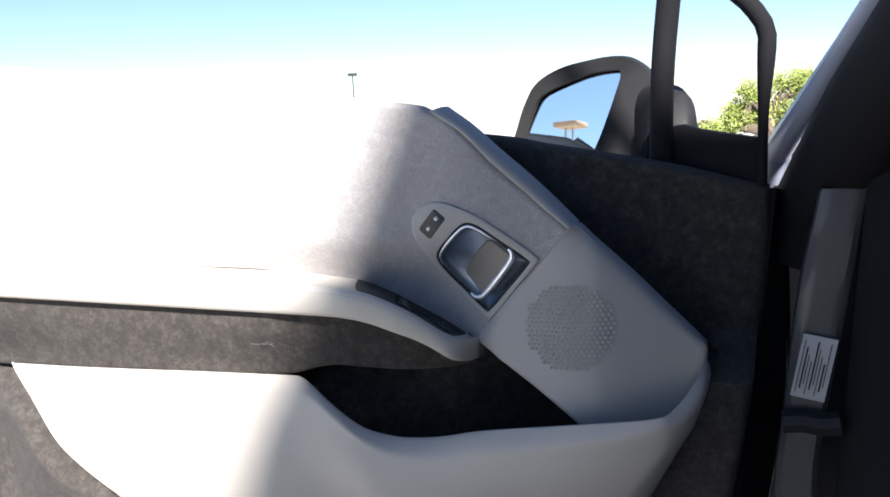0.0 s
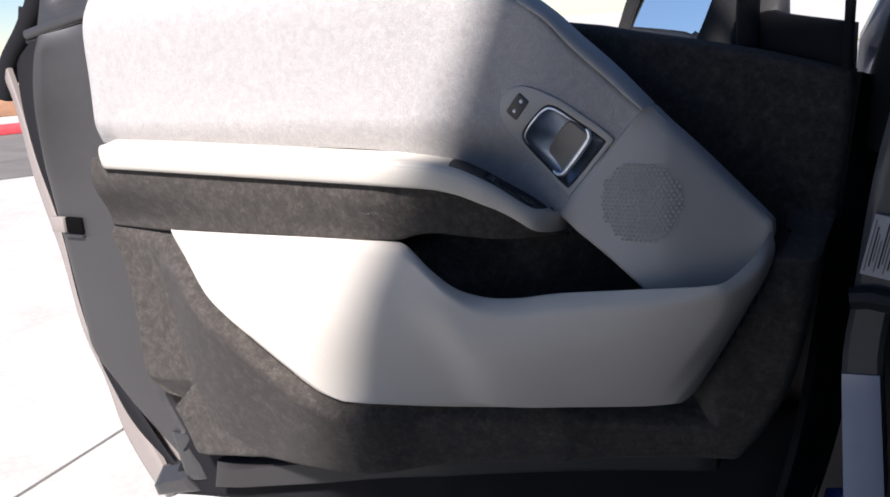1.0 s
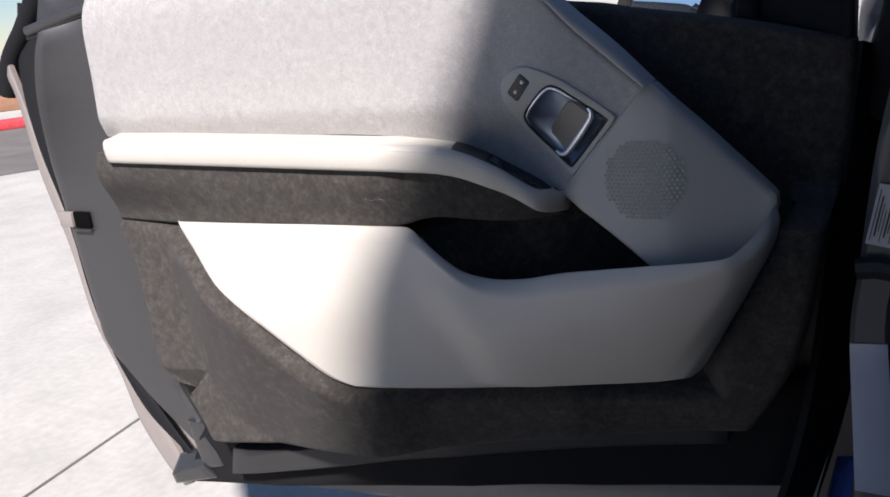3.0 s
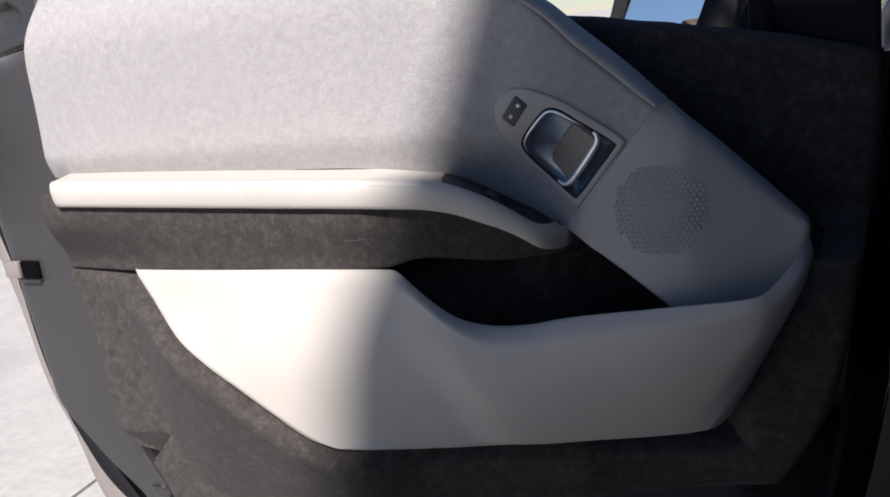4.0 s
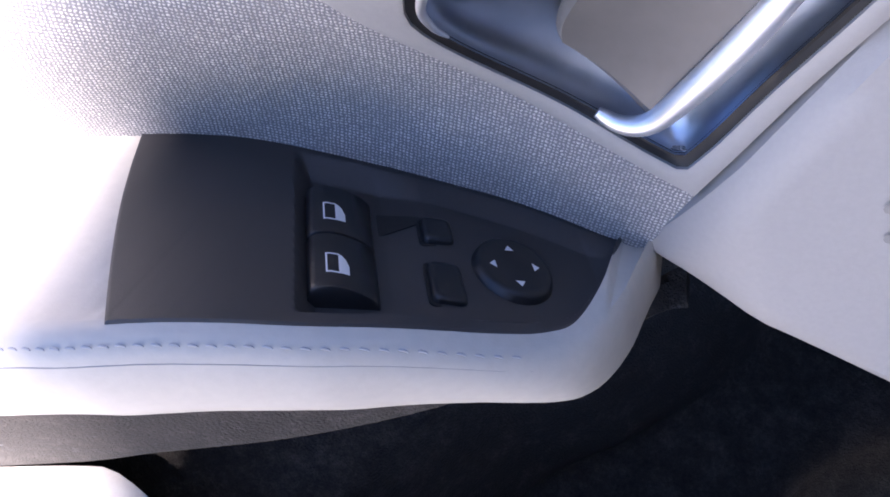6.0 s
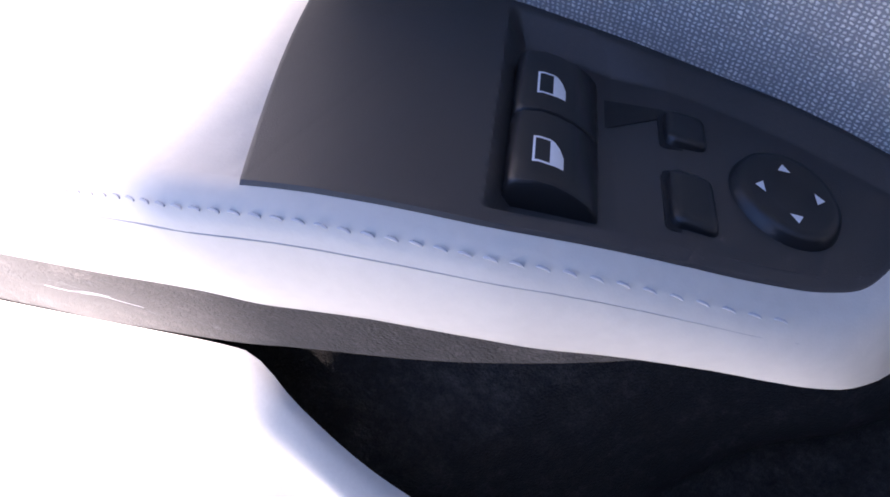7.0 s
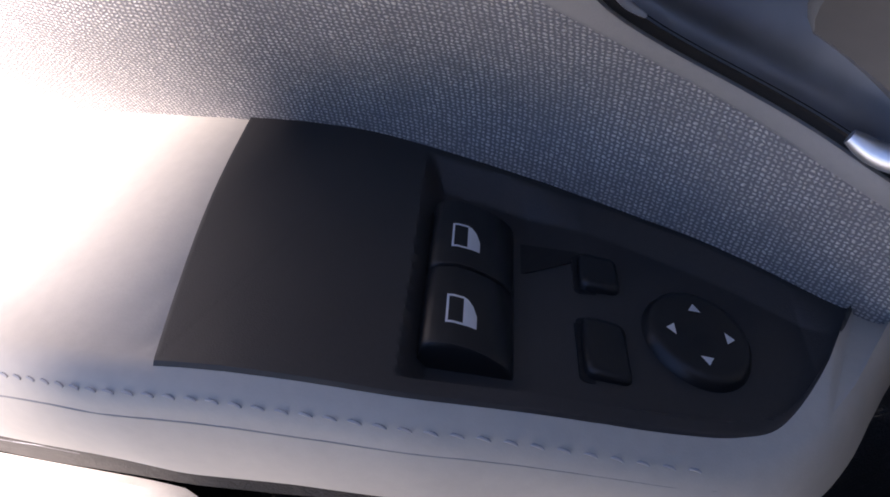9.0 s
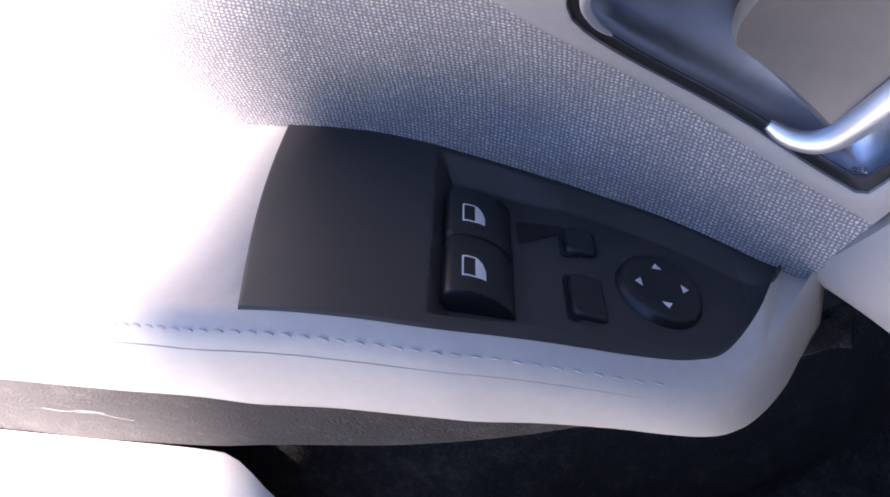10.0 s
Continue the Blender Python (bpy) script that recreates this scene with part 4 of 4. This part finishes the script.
def release_handle():
    outer = [(0.0585, -0.003, 0), (0.0585, 0.042, 0), (0.055, 0.0465, 0), (0.02, 0.0455, 0), (-0.02, 0.0415, 0), (-0.05, 0.0335, 0), (-0.073, 0.021, 0), (-0.0835, 0.002, 0), (-0.079, -0.017, 0), (-0.062, -0.030, 0),
             (-0.03, -0.0415, 0), (0.01, -0.0485, 0), (0.055, -0.0500, 0), (0.0585, -0.047, 0)]
    ring = spline(outer, 72, closed=True)
    opening = spline([(u, v, 0) for u, v in ((0.052, -0.003), (0.052, 0.033), (0.048, 0.0375), (0.0, 0.0345), (-0.022, 0.0315), (-0.0325, 0.022), (-0.0355, -0.003), (-0.0355, -0.024), (-0.027, -0.0345), (0.0, -0.0410), (0.045, -0.0435), (0.051, -0.039))], 72, closed=True)

    def by_angle(r):
        return sorted(r, key=lambda p: math.atan2(p.y + 0.003, p.x - 0.008))

    def inset(r, d):
        return [V(0.008 + (p.x - 0.008) * (1 - d / 0.042), -0.003 + (p.y + 0.003) * (1 - d / 0.040), 0) for p in r]
    ring, opening = by_angle(ring), by_angle(opening)
    bm = bmesh.new()
    loft(bm, [[hp(p.x, p.y, -0.004) for p in ring], [hp(p.x, p.y, 0.0015) for p in ring],
              [hp(p.x, p.y, 0.0030) for p in inset(ring, 0.0007)], [hp(p.x, p.y, 0.0034) for p in inset(ring, 0.0018)],
              [hp(p.x, p.y, 0.0034) for p in inset(opening, -0.0014)], [hp(p.x, p.y, 0.0028) for p in inset(opening, -0.0003)], [hp(p.x, p.y, -0.004) for p in opening]], caps=False)
    bz = part("handle_bezel", bm, PALE, door, "pale grey plastic bezel around the door release")
    # black ring round the opening, put in for the shade of the gap
    bm = bmesh.new()
    loft(bm, [[hp(p.x, p.y, n) for p in inset(opening, d)] for d, n in ((-0.0002, 0.0018), (0.0012, 0.0006), (0.0026, 0.0006), (0.0030, -0.004))], caps=False)
    part("gap_shade", bm, DEEP, bz)
    # shallow chrome recess, its dark blue reflection put into the colour
    bm = bmesh.new()
    rings = [[hp(p.x, p.y, 0.0012) for p in inset(opening, 0.0024)]]
    for k in range(1, 12):
        f = k / 11
        c = math.cos(f * math.pi / 2 * 0.985)
        rings.append([hp(0.004 + (p.x - 0.004) * c, -0.003 + (p.y + 0.003) * c, 0.0010 - 0.014 * math.sin(f * math.pi / 2)) for p in inset(opening, 0.0026)])
    loft(bm, rings, caps=False)
    bm.faces.new([v for v in list(bm.verts)[-72:]])
    part("cup", bm, BOWL, bz, "chrome recess with its blue reflection coloured in")
    # release lever: thin chrome edge, a broad bright bar and a pad for a reflection
    rim = [hp(u, v, n) for u, v, n in ((0.010, 0.0325, 0.0016), (0.0, 0.0312, 0.0026), (-0.020, 0.0282, 0.0028), (-0.0292, 0.0200, 0.0028), (-0.0322, -0.003, 0.0028), (-0.0320, -0.022, 0.0028), (-0.0275, -0.0295, 0.0026), (-0.0225, -0.0328, 0.0016))]
    bm = bmesh.new()
    tube(bm, spline(rim, 70), lambda u: 0.0004 + 0.0014 * math.sin(math.pi * u) ** 0.6, 10)
    lv = part("release_lever", bm, BARMETAL, door, "polished chrome door release lever")
    bar = [hp(u, v, n) for u, v, n in ((0.0215, -0.0395, 0.0026), (0.0275, -0.0392, 0.0034), (0.0328, -0.0350, 0.0042), (0.0350, -0.0270, 0.0048), (0.0358, -0.003, 0.0052), (0.0350, 0.0215, 0.0048), (0.0330, 0.0290, 0.0042), (0.0290, 0.0328, 0.0034), (0.0240, 0.0334, 0.0026))]
    bm = bmesh.new()
    tube(bm, spline(bar, 40), lambda u: 0.0015 + 0.0022 * math.sin(math.pi * u) ** 0.5, 14)
    part("bar", bm, BARMETAL, lv, "bright chrome bar")
    # pad made up in place of a beige reflection in the chrome
    bm = bmesh.new()
    g = []
    for j in range(22):
        v = -0.0275 + 0.057 * j / 21
        row = []
        for i in range(18):
            f, e = i / 17, abs(2 * j / 21 - 1)
            row.append(hp(-0.002 + 0.0065 * e ** 6 + (0.0365 - 0.0065 * e ** 6) * f, v - 0.006 * f * (1 - j / 21) + 0.002 * f * j / 21, -0.0045 + 0.0080 * f ** 1.6 + 0.002 * e ** 4))
        g.append(row)
    shell(bm, g, 0.003, 0.0030, V(0, 1, 0))
    part("reflection_pad", bm, REFLECTION, lv, "raised pad standing in for a beige reflection")
    # lock button
    bm = bmesh.new()
    pts = rounded(-0.0685, -0.0505, -0.0160, 0.0150, 0.0030, 0, 32)
    loft(bm, [[hp(u, v, 0.002) for u, v, _ in pts], [hp(u, v, 0.0036) for u, v, _ in pts], [hp(-0.0595 + (u + 0.0595) * 0.93, -0.0005 + (v + 0.0005) * 0.95, 0.0042) for u, v, _ in pts]])
    lb = part("lock_button", bm, KEY, door, "black central locking button with two white padlock marks")
    for v0, shut in ((-0.0085, 1), (0.0068, 0)):
        bm = bmesh.new()
        sq = [(-0.0614, v0 - 0.0012), (-0.0576, v0 - 0.0012), (-0.0576, v0 + 0.0014), (-0.0614, v0 + 0.0014)]
        bm.faces.new([bm.verts.new(hp(u, v, 0.0044)) for u, v in sq])
        for a, b in (((-0.0610, v0 + 0.0014), (-0.0603, v0 + 0.0030)), ((-0.0587 + 0.0012 * (1 - shut), v0 + 0.0014), (-0.0580 + 0.0012 * (1 - shut), v0 + 0.0030)), ((-0.0610, v0 + 0.0026), (-0.0580, v0 + 0.0032))):
            bm.faces.new([bm.verts.new(hp(u, v, 0.0045)) for u, v in ((a[0], a[1]), (b[0], a[1]), (b[0], b[1]), (a[0], b[1]))])
        part("padlock_icon", bm, WHITE, lb, "white padlock mark", soft=False)


release_handle()


# ---- steel frame of the door ----
def low_depth(x):
    return table(x, (-0.9, -0.4, 0.0, 0.3, 0.55), (0.03, 0.03, 0.08, 0.15, 0.2))


def door_shell():
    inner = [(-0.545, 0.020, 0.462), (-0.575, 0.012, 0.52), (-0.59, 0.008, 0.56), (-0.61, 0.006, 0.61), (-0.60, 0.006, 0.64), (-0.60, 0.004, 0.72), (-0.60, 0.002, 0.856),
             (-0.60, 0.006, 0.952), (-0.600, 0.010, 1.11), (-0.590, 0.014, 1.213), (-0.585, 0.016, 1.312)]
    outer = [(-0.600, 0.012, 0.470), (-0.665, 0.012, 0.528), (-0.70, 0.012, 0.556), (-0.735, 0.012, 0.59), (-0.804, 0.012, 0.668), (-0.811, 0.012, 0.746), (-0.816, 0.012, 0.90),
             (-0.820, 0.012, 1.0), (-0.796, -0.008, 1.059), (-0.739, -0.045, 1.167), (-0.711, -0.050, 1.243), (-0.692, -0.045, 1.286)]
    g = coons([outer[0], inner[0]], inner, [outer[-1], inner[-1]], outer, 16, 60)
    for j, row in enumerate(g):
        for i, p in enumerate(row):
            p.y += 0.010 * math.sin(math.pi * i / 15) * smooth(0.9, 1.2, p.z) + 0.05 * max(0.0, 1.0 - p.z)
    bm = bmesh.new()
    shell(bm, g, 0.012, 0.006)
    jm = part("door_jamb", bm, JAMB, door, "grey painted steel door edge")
    # latch: a black block paints the opening's shade, with the lip below
    bm = bmesh.new()
    box(bm, (-0.782, 0.0075, 0.925), (-0.736, 0.018, 0.955), bevel=0.002)
    part("latch_shade_block", bm, LATCH_SHADE, jm, "black block standing in for the shaded latch opening")
    bm = bmesh.new()
    box(bm, (-0.790, 0.0055, 0.9175), (-0.736, 0.016, 0.9225), bevel=0.0015)
    part("latch_lip", bm, CORNER, jm, "bright steel lip below the latch")
    bm = bmesh.new()
    box(bm, (-0.822, 0.004, 0.925), (-0.784, 0.014, 0.955), bevel=0.002)
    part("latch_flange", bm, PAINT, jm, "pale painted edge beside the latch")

    # flange between the door edge and the outer skin
    edge = [(-0.710, 0.068, 0.340), (-0.746, 0.06, 0.398), (-0.795, 0.058, 0.486), (-0.822, 0.055, 0.600), (-0.843, 0.04, 0.714), (-0.865, 0.04, 0.871), (-0.904, 0.04, 1.022), (-0.918, 0.04, 1.157), (-0.939, 0.04, 1.224)]
    inn = [(-0.665, 0.055, 0.365), (-0.696, 0.058, 0.435), (-0.745, 0.055, 0.525), (-0.788, 0.05, 0.63), (-0.808, 0.04, 0.714), (-0.832, 0.036, 0.871), (-0.866, 0.034, 1.022), (-0.893, 0.034, 1.157), (-0.912, 0.034, 1.235)]
    bm = bmesh.new()
    shell(bm, coons([edge[0], inn[0]], inn, [edge[-1], inn[-1]], edge, 8, 50), 0.01, 0.003)
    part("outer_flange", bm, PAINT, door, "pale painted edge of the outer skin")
    # dark seal, its girth swollen to paint in the shadowed wedge beside it
    bm = bmesh.new()
    tube(bm, [p + V(0.004, -0.004, 0) for p in spline([(-0.62, 0.048, 0.43), (-0.70, 0.051, 0.50), (-0.76, 0.047, 0.58), (-0.80, 0.043, 0.66), (-0.818, 0.036, 0.78), (-0.828, 0.034, 0.95), (-0.848, 0.036, 1.08), (-0.880, 0.060, 1.22), (-0.86, 0.075, 1.34)], 60)],
         lambda u: 0.007 + 0.012 * math.exp(-((u - 0.15) / 0.08) ** 2) + 0.026 * smooth(0.5, 0.85, u), 10, 0.35)
    part("edge_seal_shade", bm, TRIM, door, "dark rubber seal, widened to paint a shadowed wedge")
    bm = bmesh.new()
    g = coons([(-0.679, 0, 0.378), (-0.62, 0, 0.396), (-0.559, 0, 0.414)], [(-0.559, 0, 0.414), (-0.575, 0, 0.439), (-0.590, 0, 0.470)], [(-0.674, 0, 0.436), (-0.632, 0, 0.453), (-0.590, 0, 0.470)], [(-0.679, 0, 0.378), (-0.674, 0, 0.436)], 14, 18)
    for row in g:
        for p in row:
            h = p.z - (0.436 + 0.40 * (p.x + 0.674))
            p.y = 0.018 + 0.9 * max(0.0, h + 0.030) + 0.30 * max(0.0, -0.030 - h)
    shell(bm, g, 0.006, 0.003)
    part("corner_plate", bm, CORNER, door, "bent grey steel plate at the lower corner")
    bm = bmesh.new()
    shell(bm, coons([(-0.586, 0.025, 0.432), (-0.527, 0.022, 0.450)], [(-0.527, 0.022, 0.450), (-0.561, 0.022, 0.537)], [(-0.608, 0.025, 0.533), (-0.561, 0.022, 0.537)], [(-0.586, 0.025, 0.432), (-0.608, 0.025, 0.533)], 8, 12), 0.012, 0.004)
    part("frame_return", bm, CORNER, door, "grey steel return beside the ledge")
    # lower part under the lining, coloured near black for the shade there
    g = coons([(-0.683, 0, 0.372), (-0.534, 0, 0.402), (-0.263, 0, 0.449), (0.056, 0, 0.497), (0.233, 0, 0.512), (0.47, 0, 0.535)], [(0.47, 0, 0.535), (0.50, 0, 0.70)],
              [(-0.590, 0, 0.50), (-0.45, 0, 0.60), (0.0, 0, 0.66), (0.50, 0, 0.70)], [(-0.683, 0, 0.372), (-0.600, 0, 0.470), (-0.590, 0, 0.50)], 60, 20)
    for row in g:
        for p in row:
            p.y = low_depth(p.x) - 0.010 * math.sin(14 * p.z)
    bm = bmesh.new()
    shell(bm, g, 0.03, 0.008)
    part("lower_frame", bm, TRIM, door, "lower door frame with shade in its colour")
    g = coons([(-0.462, 0, 0.470), (-0.25, 0, 0.515), (-0.065, 0, 0.557), (0.172, 0, 0.595), (0.40, 0, 0.62)], [(0.40, 0, 0.62), (0.40, 0, 0.655)],
              [(-0.446, 0, 0.528), (-0.40, 0, 0.525), (-0.25, 0, 0.560), (-0.058, 0, 0.602), (0.175, 0, 0.632), (0.40, 0, 0.655)], [(-0.462, 0, 0.470), (-0.446, 0, 0.528)], 60, 12)
    for row in g:
        for p in row:
            p.y = low_depth(p.x) - 0.048
    bm = bmesh.new()
    shell(bm, g, 0.03, 0.006)
    part("lower_ledge", bm, LEDGE, door, "grey plastic ledge under the lining")
    # outer skin
    g = coons([(-0.75, 0.09, 0.37), (0.0, 0.15, 0.42), (0.50, 0.26, 0.47)], [(0.50, 0.26, 0.47), (0.57, 0.28, 0.85), (0.56, 0.26, 1.14)],
              [(-0.94, 0.09, 1.20), (-0.30, 0.13, 1.26), (0.14, 0.17, 1.25), (0.56, 0.26, 1.14)], [(-0.75, 0.09, 0.37), (-0.86, 0.11, 0.8), (-0.94, 0.09, 1.20)], 40, 30)
    bm = bmesh.new()
    shell(bm, g, 0.004, 0.01, V(0, -1, 0))
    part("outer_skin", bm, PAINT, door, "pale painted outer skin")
    bm = bmesh.new()
    shell(bm, coons([(0.455, 0.15, 0.46), (0.500, 0.265, 0.46)], [(0.500, 0.265, 0.46), (0.540, 0.268, 0.64), (0.575, 0.275, 0.9), (0.57, 0.26, 1.15)], [(0.555, 0.175, 1.165), (0.57, 0.26, 1.15)],
                    [(0.455, 0.15, 0.46), (0.500, 0.16, 0.66), (0.53, 0.165, 0.9), (0.555, 0.175, 1.165)], 6, 20), 0.01, 0.0, V(-1, 0, 0))
    part("hinge_edge", bm, TRIM, door, "black front edge of the door")
    # upper corner behind the window
    bm = bmesh.new()
    g = coons([(-0.790, 0.02, 1.290), (-0.70, 0.02, 1.303), (-0.600, 0.02, 1.318)], [(-0.600, 0.02, 1.318), (-0.60, 0.03, 1.40)], [(-0.765, 0.04, 1.40), (-0.60, 0.03, 1.40)], [(-0.790, 0.02, 1.290), (-0.765, 0.04, 1.40)], 20, 14)
    for row in g:
        for p in row:
            p.y += 0.018 * (1 - smooth(0.012, 0.030, math.hypot((p.x + 0.70) * 0.5, p.z - 1.352)))
    shell(bm, g, 0.02, 0.010)
    uc = part("upper_corner", bm, JAMB, door, "grey painted steel corner below the window frame")
    bm = bmesh.new()
    tube(bm, spline([(-0.798, 0.012, 1.291), (-0.74, 0.008, 1.299), (-0.68, 0.008, 1.307), (-0.615, 0.012, 1.317)], 20), 0.0085, 12, 0.7)
    part("corner_lip", bm, JAMB, uc, "bright rolled steel lip")
    # solid black bar paints the dark line of shade under the lip
    bm = bmesh.new()
    tube(bm, spline([(-0.805, 0.016, 1.279), (-0.74, 0.014, 1.287), (-0.68, 0.014, 1.295), (-0.61, 0.016, 1.305)], 20), 0.0040, 8, 0.8)
    part("corner_gap_shade", bm, DEEP, uc, "black bar for the gap shade below the lip")


def window_frame():
    bm = bmesh.new()
    tube(bm, spline([(-0.965, 0.055, 1.18), (-0.925, 0.055, 1.245), (-0.855, 0.055, 1.305), (-0.80, 0.055, 1.37), (-0.775, 0.06, 1.50), (-0.76, 0.07, 1.72), (-0.68, 0.08, 1.79), (-0.2, 0.09, 1.81), (0.15, 0.12, 1.74), (0.40, 0.15, 1.56), (0.500, 0.16, 1.405), (0.524, 0.162, 1.378), (0.541, 0.163, 1.352), (0.543, 0.164, 1.330), (0.540, 0.166, 1.26), (0.539, 0.168, 1.17)], 150),
         lambda u: 0.020 - 0.0095 * smooth(0.55, 0.7, u) - 0.0045 * smooth(0.93, 0.97, u), 12)
    part("window_frame", bm, TRIM, door, "black window frame")
    bm = bmesh.new()
    tube(bm, spline([(0.423, 0.165, 1.19), (0.4255, 0.165, 1.30), (0.434, 0.162, 1.392), (0.450, 0.155, 1.52)], 20), 0.0140, 12)
    part("window_post", bm, TRIM, door, "black post between the windows")
    bm = bmesh.new()
    shell(bm, coons([(0.405, 0.170, 1.195), (0.545, 0.170, 1.160)], [(0.545, 0.170, 1.160), (0.545, 0.172, 1.222)], [(0.405, 0.172, 1.232), (0.445, 0.172, 1.243), (0.47, 0.172, 1.236), (0.545, 0.172, 1.221)], [(0.405, 0.170, 1.195), (0.405, 0.172, 1.232)], 20, 8), 0.04, 0.004)
    part("corner_trim", bm, TRIM, door, "black trim at the foot of the small window")


def door_mirror():
    c = V(0.290, 0, 1.262)

    def by_angle(pts):
        return sorted(spline([(x, 0, z) for x, z in pts], 72, closed=True), key=lambda p: math.atan2(p.z - c.z, p.x - c.x))
    case = by_angle(((0.178, 1.215), (0.185, 1.240), (0.199, 1.278), (0.219, 1.309), (0.257, 1.329), (0.302, 1.338), (0.331, 1.341), (0.355, 1.338), (0.374, 1.327), (0.386, 1.312), (0.393, 1.27), (0.392, 1.22), (0.380, 1.19), (0.33, 1.178), (0.24, 1.180), (0.19, 1.19)))
    hole = by_angle(((0.192, 1.212), (0.201, 1.235), (0.212, 1.262), (0.225, 1.286), (0.249, 1.299), (0.300, 1.316), (0.340, 1.3195), (0.345, 1.312), (0.338, 1.29), (0.326, 1.257), (0.308, 1.214), (0.295, 1.200), (0.24, 1.196), (0.20, 1.200)))
    bm = bmesh.new()
    rings = [[V(p.x, 0.388, p.z) for p in hole], [V(p.x, 0.380, p.z) for p in hole], [V(c.x + (p.x - c.x) * 1.02, 0.377, c.z + (p.z - c.z) * 1.02) for p in hole]]
    for y, k in ((0.374, 0.985), (0.380, 1.0), (0.41, 1.02), (0.44, 1.01), (0.48, 0.92), (0.52, 0.72), (0.545, 0.40), (0.55, 0.10)):
        rings.append([V(c.x + (p.x - c.x) * k, y, c.z + (p.z - c.z) * k) for p in case])
    loft(bm, rings, caps=False)
    mr = part("door_mirror", bm, DEEP, door, "black exterior door mirror")
    bm = bmesh.new()
    turn = Matrix.Translation((c.x, 0.392, c.z)) @ Matrix.Rotation(MIRROR_TURN[0], 4, "X") @ Matrix.Rotation(MIRROR_TURN[1], 4, "Z") @ Matrix.Translation((-c.x, -0.392, -c.z))
    pane = [V(c.x + (p.x - c.x) * 1.03, 0.392, c.z + (p.z - c.z) * 1.03) for p in hole]
    loft(bm, [[turn @ p for p in pane], [turn @ (p + V(0, 0.004, 0)) for p in pane]])
    part("mirror_glass", bm, MIRROR, mr, "mirror glass", soft=False)
    # foot that carries the mirror
    bm = bmesh.new()
    rings = []
    for y, x0, x1, z0, z1 in ((0.20, 0.395, 0.462, 1.185, 1.235), (0.22, 0.402, 0.464, 1.185, 1.262), (0.25, 0.404, 0.460, 1.19, 1.285), (0.29, 0.400, 0.450, 1.19, 1.293), (0.34, 0.385, 0.435, 1.19, 1.297), (0.40, 0.350, 0.415, 1.19, 1.295), (0.43, 0.330, 0.385, 1.20, 1.29)):
        ring = []
        for k in range(24):
            a = 2 * math.pi * k / 24
            cx, sz = math.cos(a), math.sin(a)
            ring.append(V((x0 + x1) / 2 + (x1 - x0) / 2 * math.copysign(abs(cx) ** 0.75, cx), y, (z0 + z1) / 2 + (z1 - z0) / 2 * math.copysign(abs(sz) ** 0.75, sz)))
        rings.append(ring)
    loft(bm, rings)
    part("mirror_arm", bm, DEEP, mr, "black mirror foot")


MIRROR_TURN = (radians(-5.5), radians(0))
door_shell()
window_frame()
door_mirror()
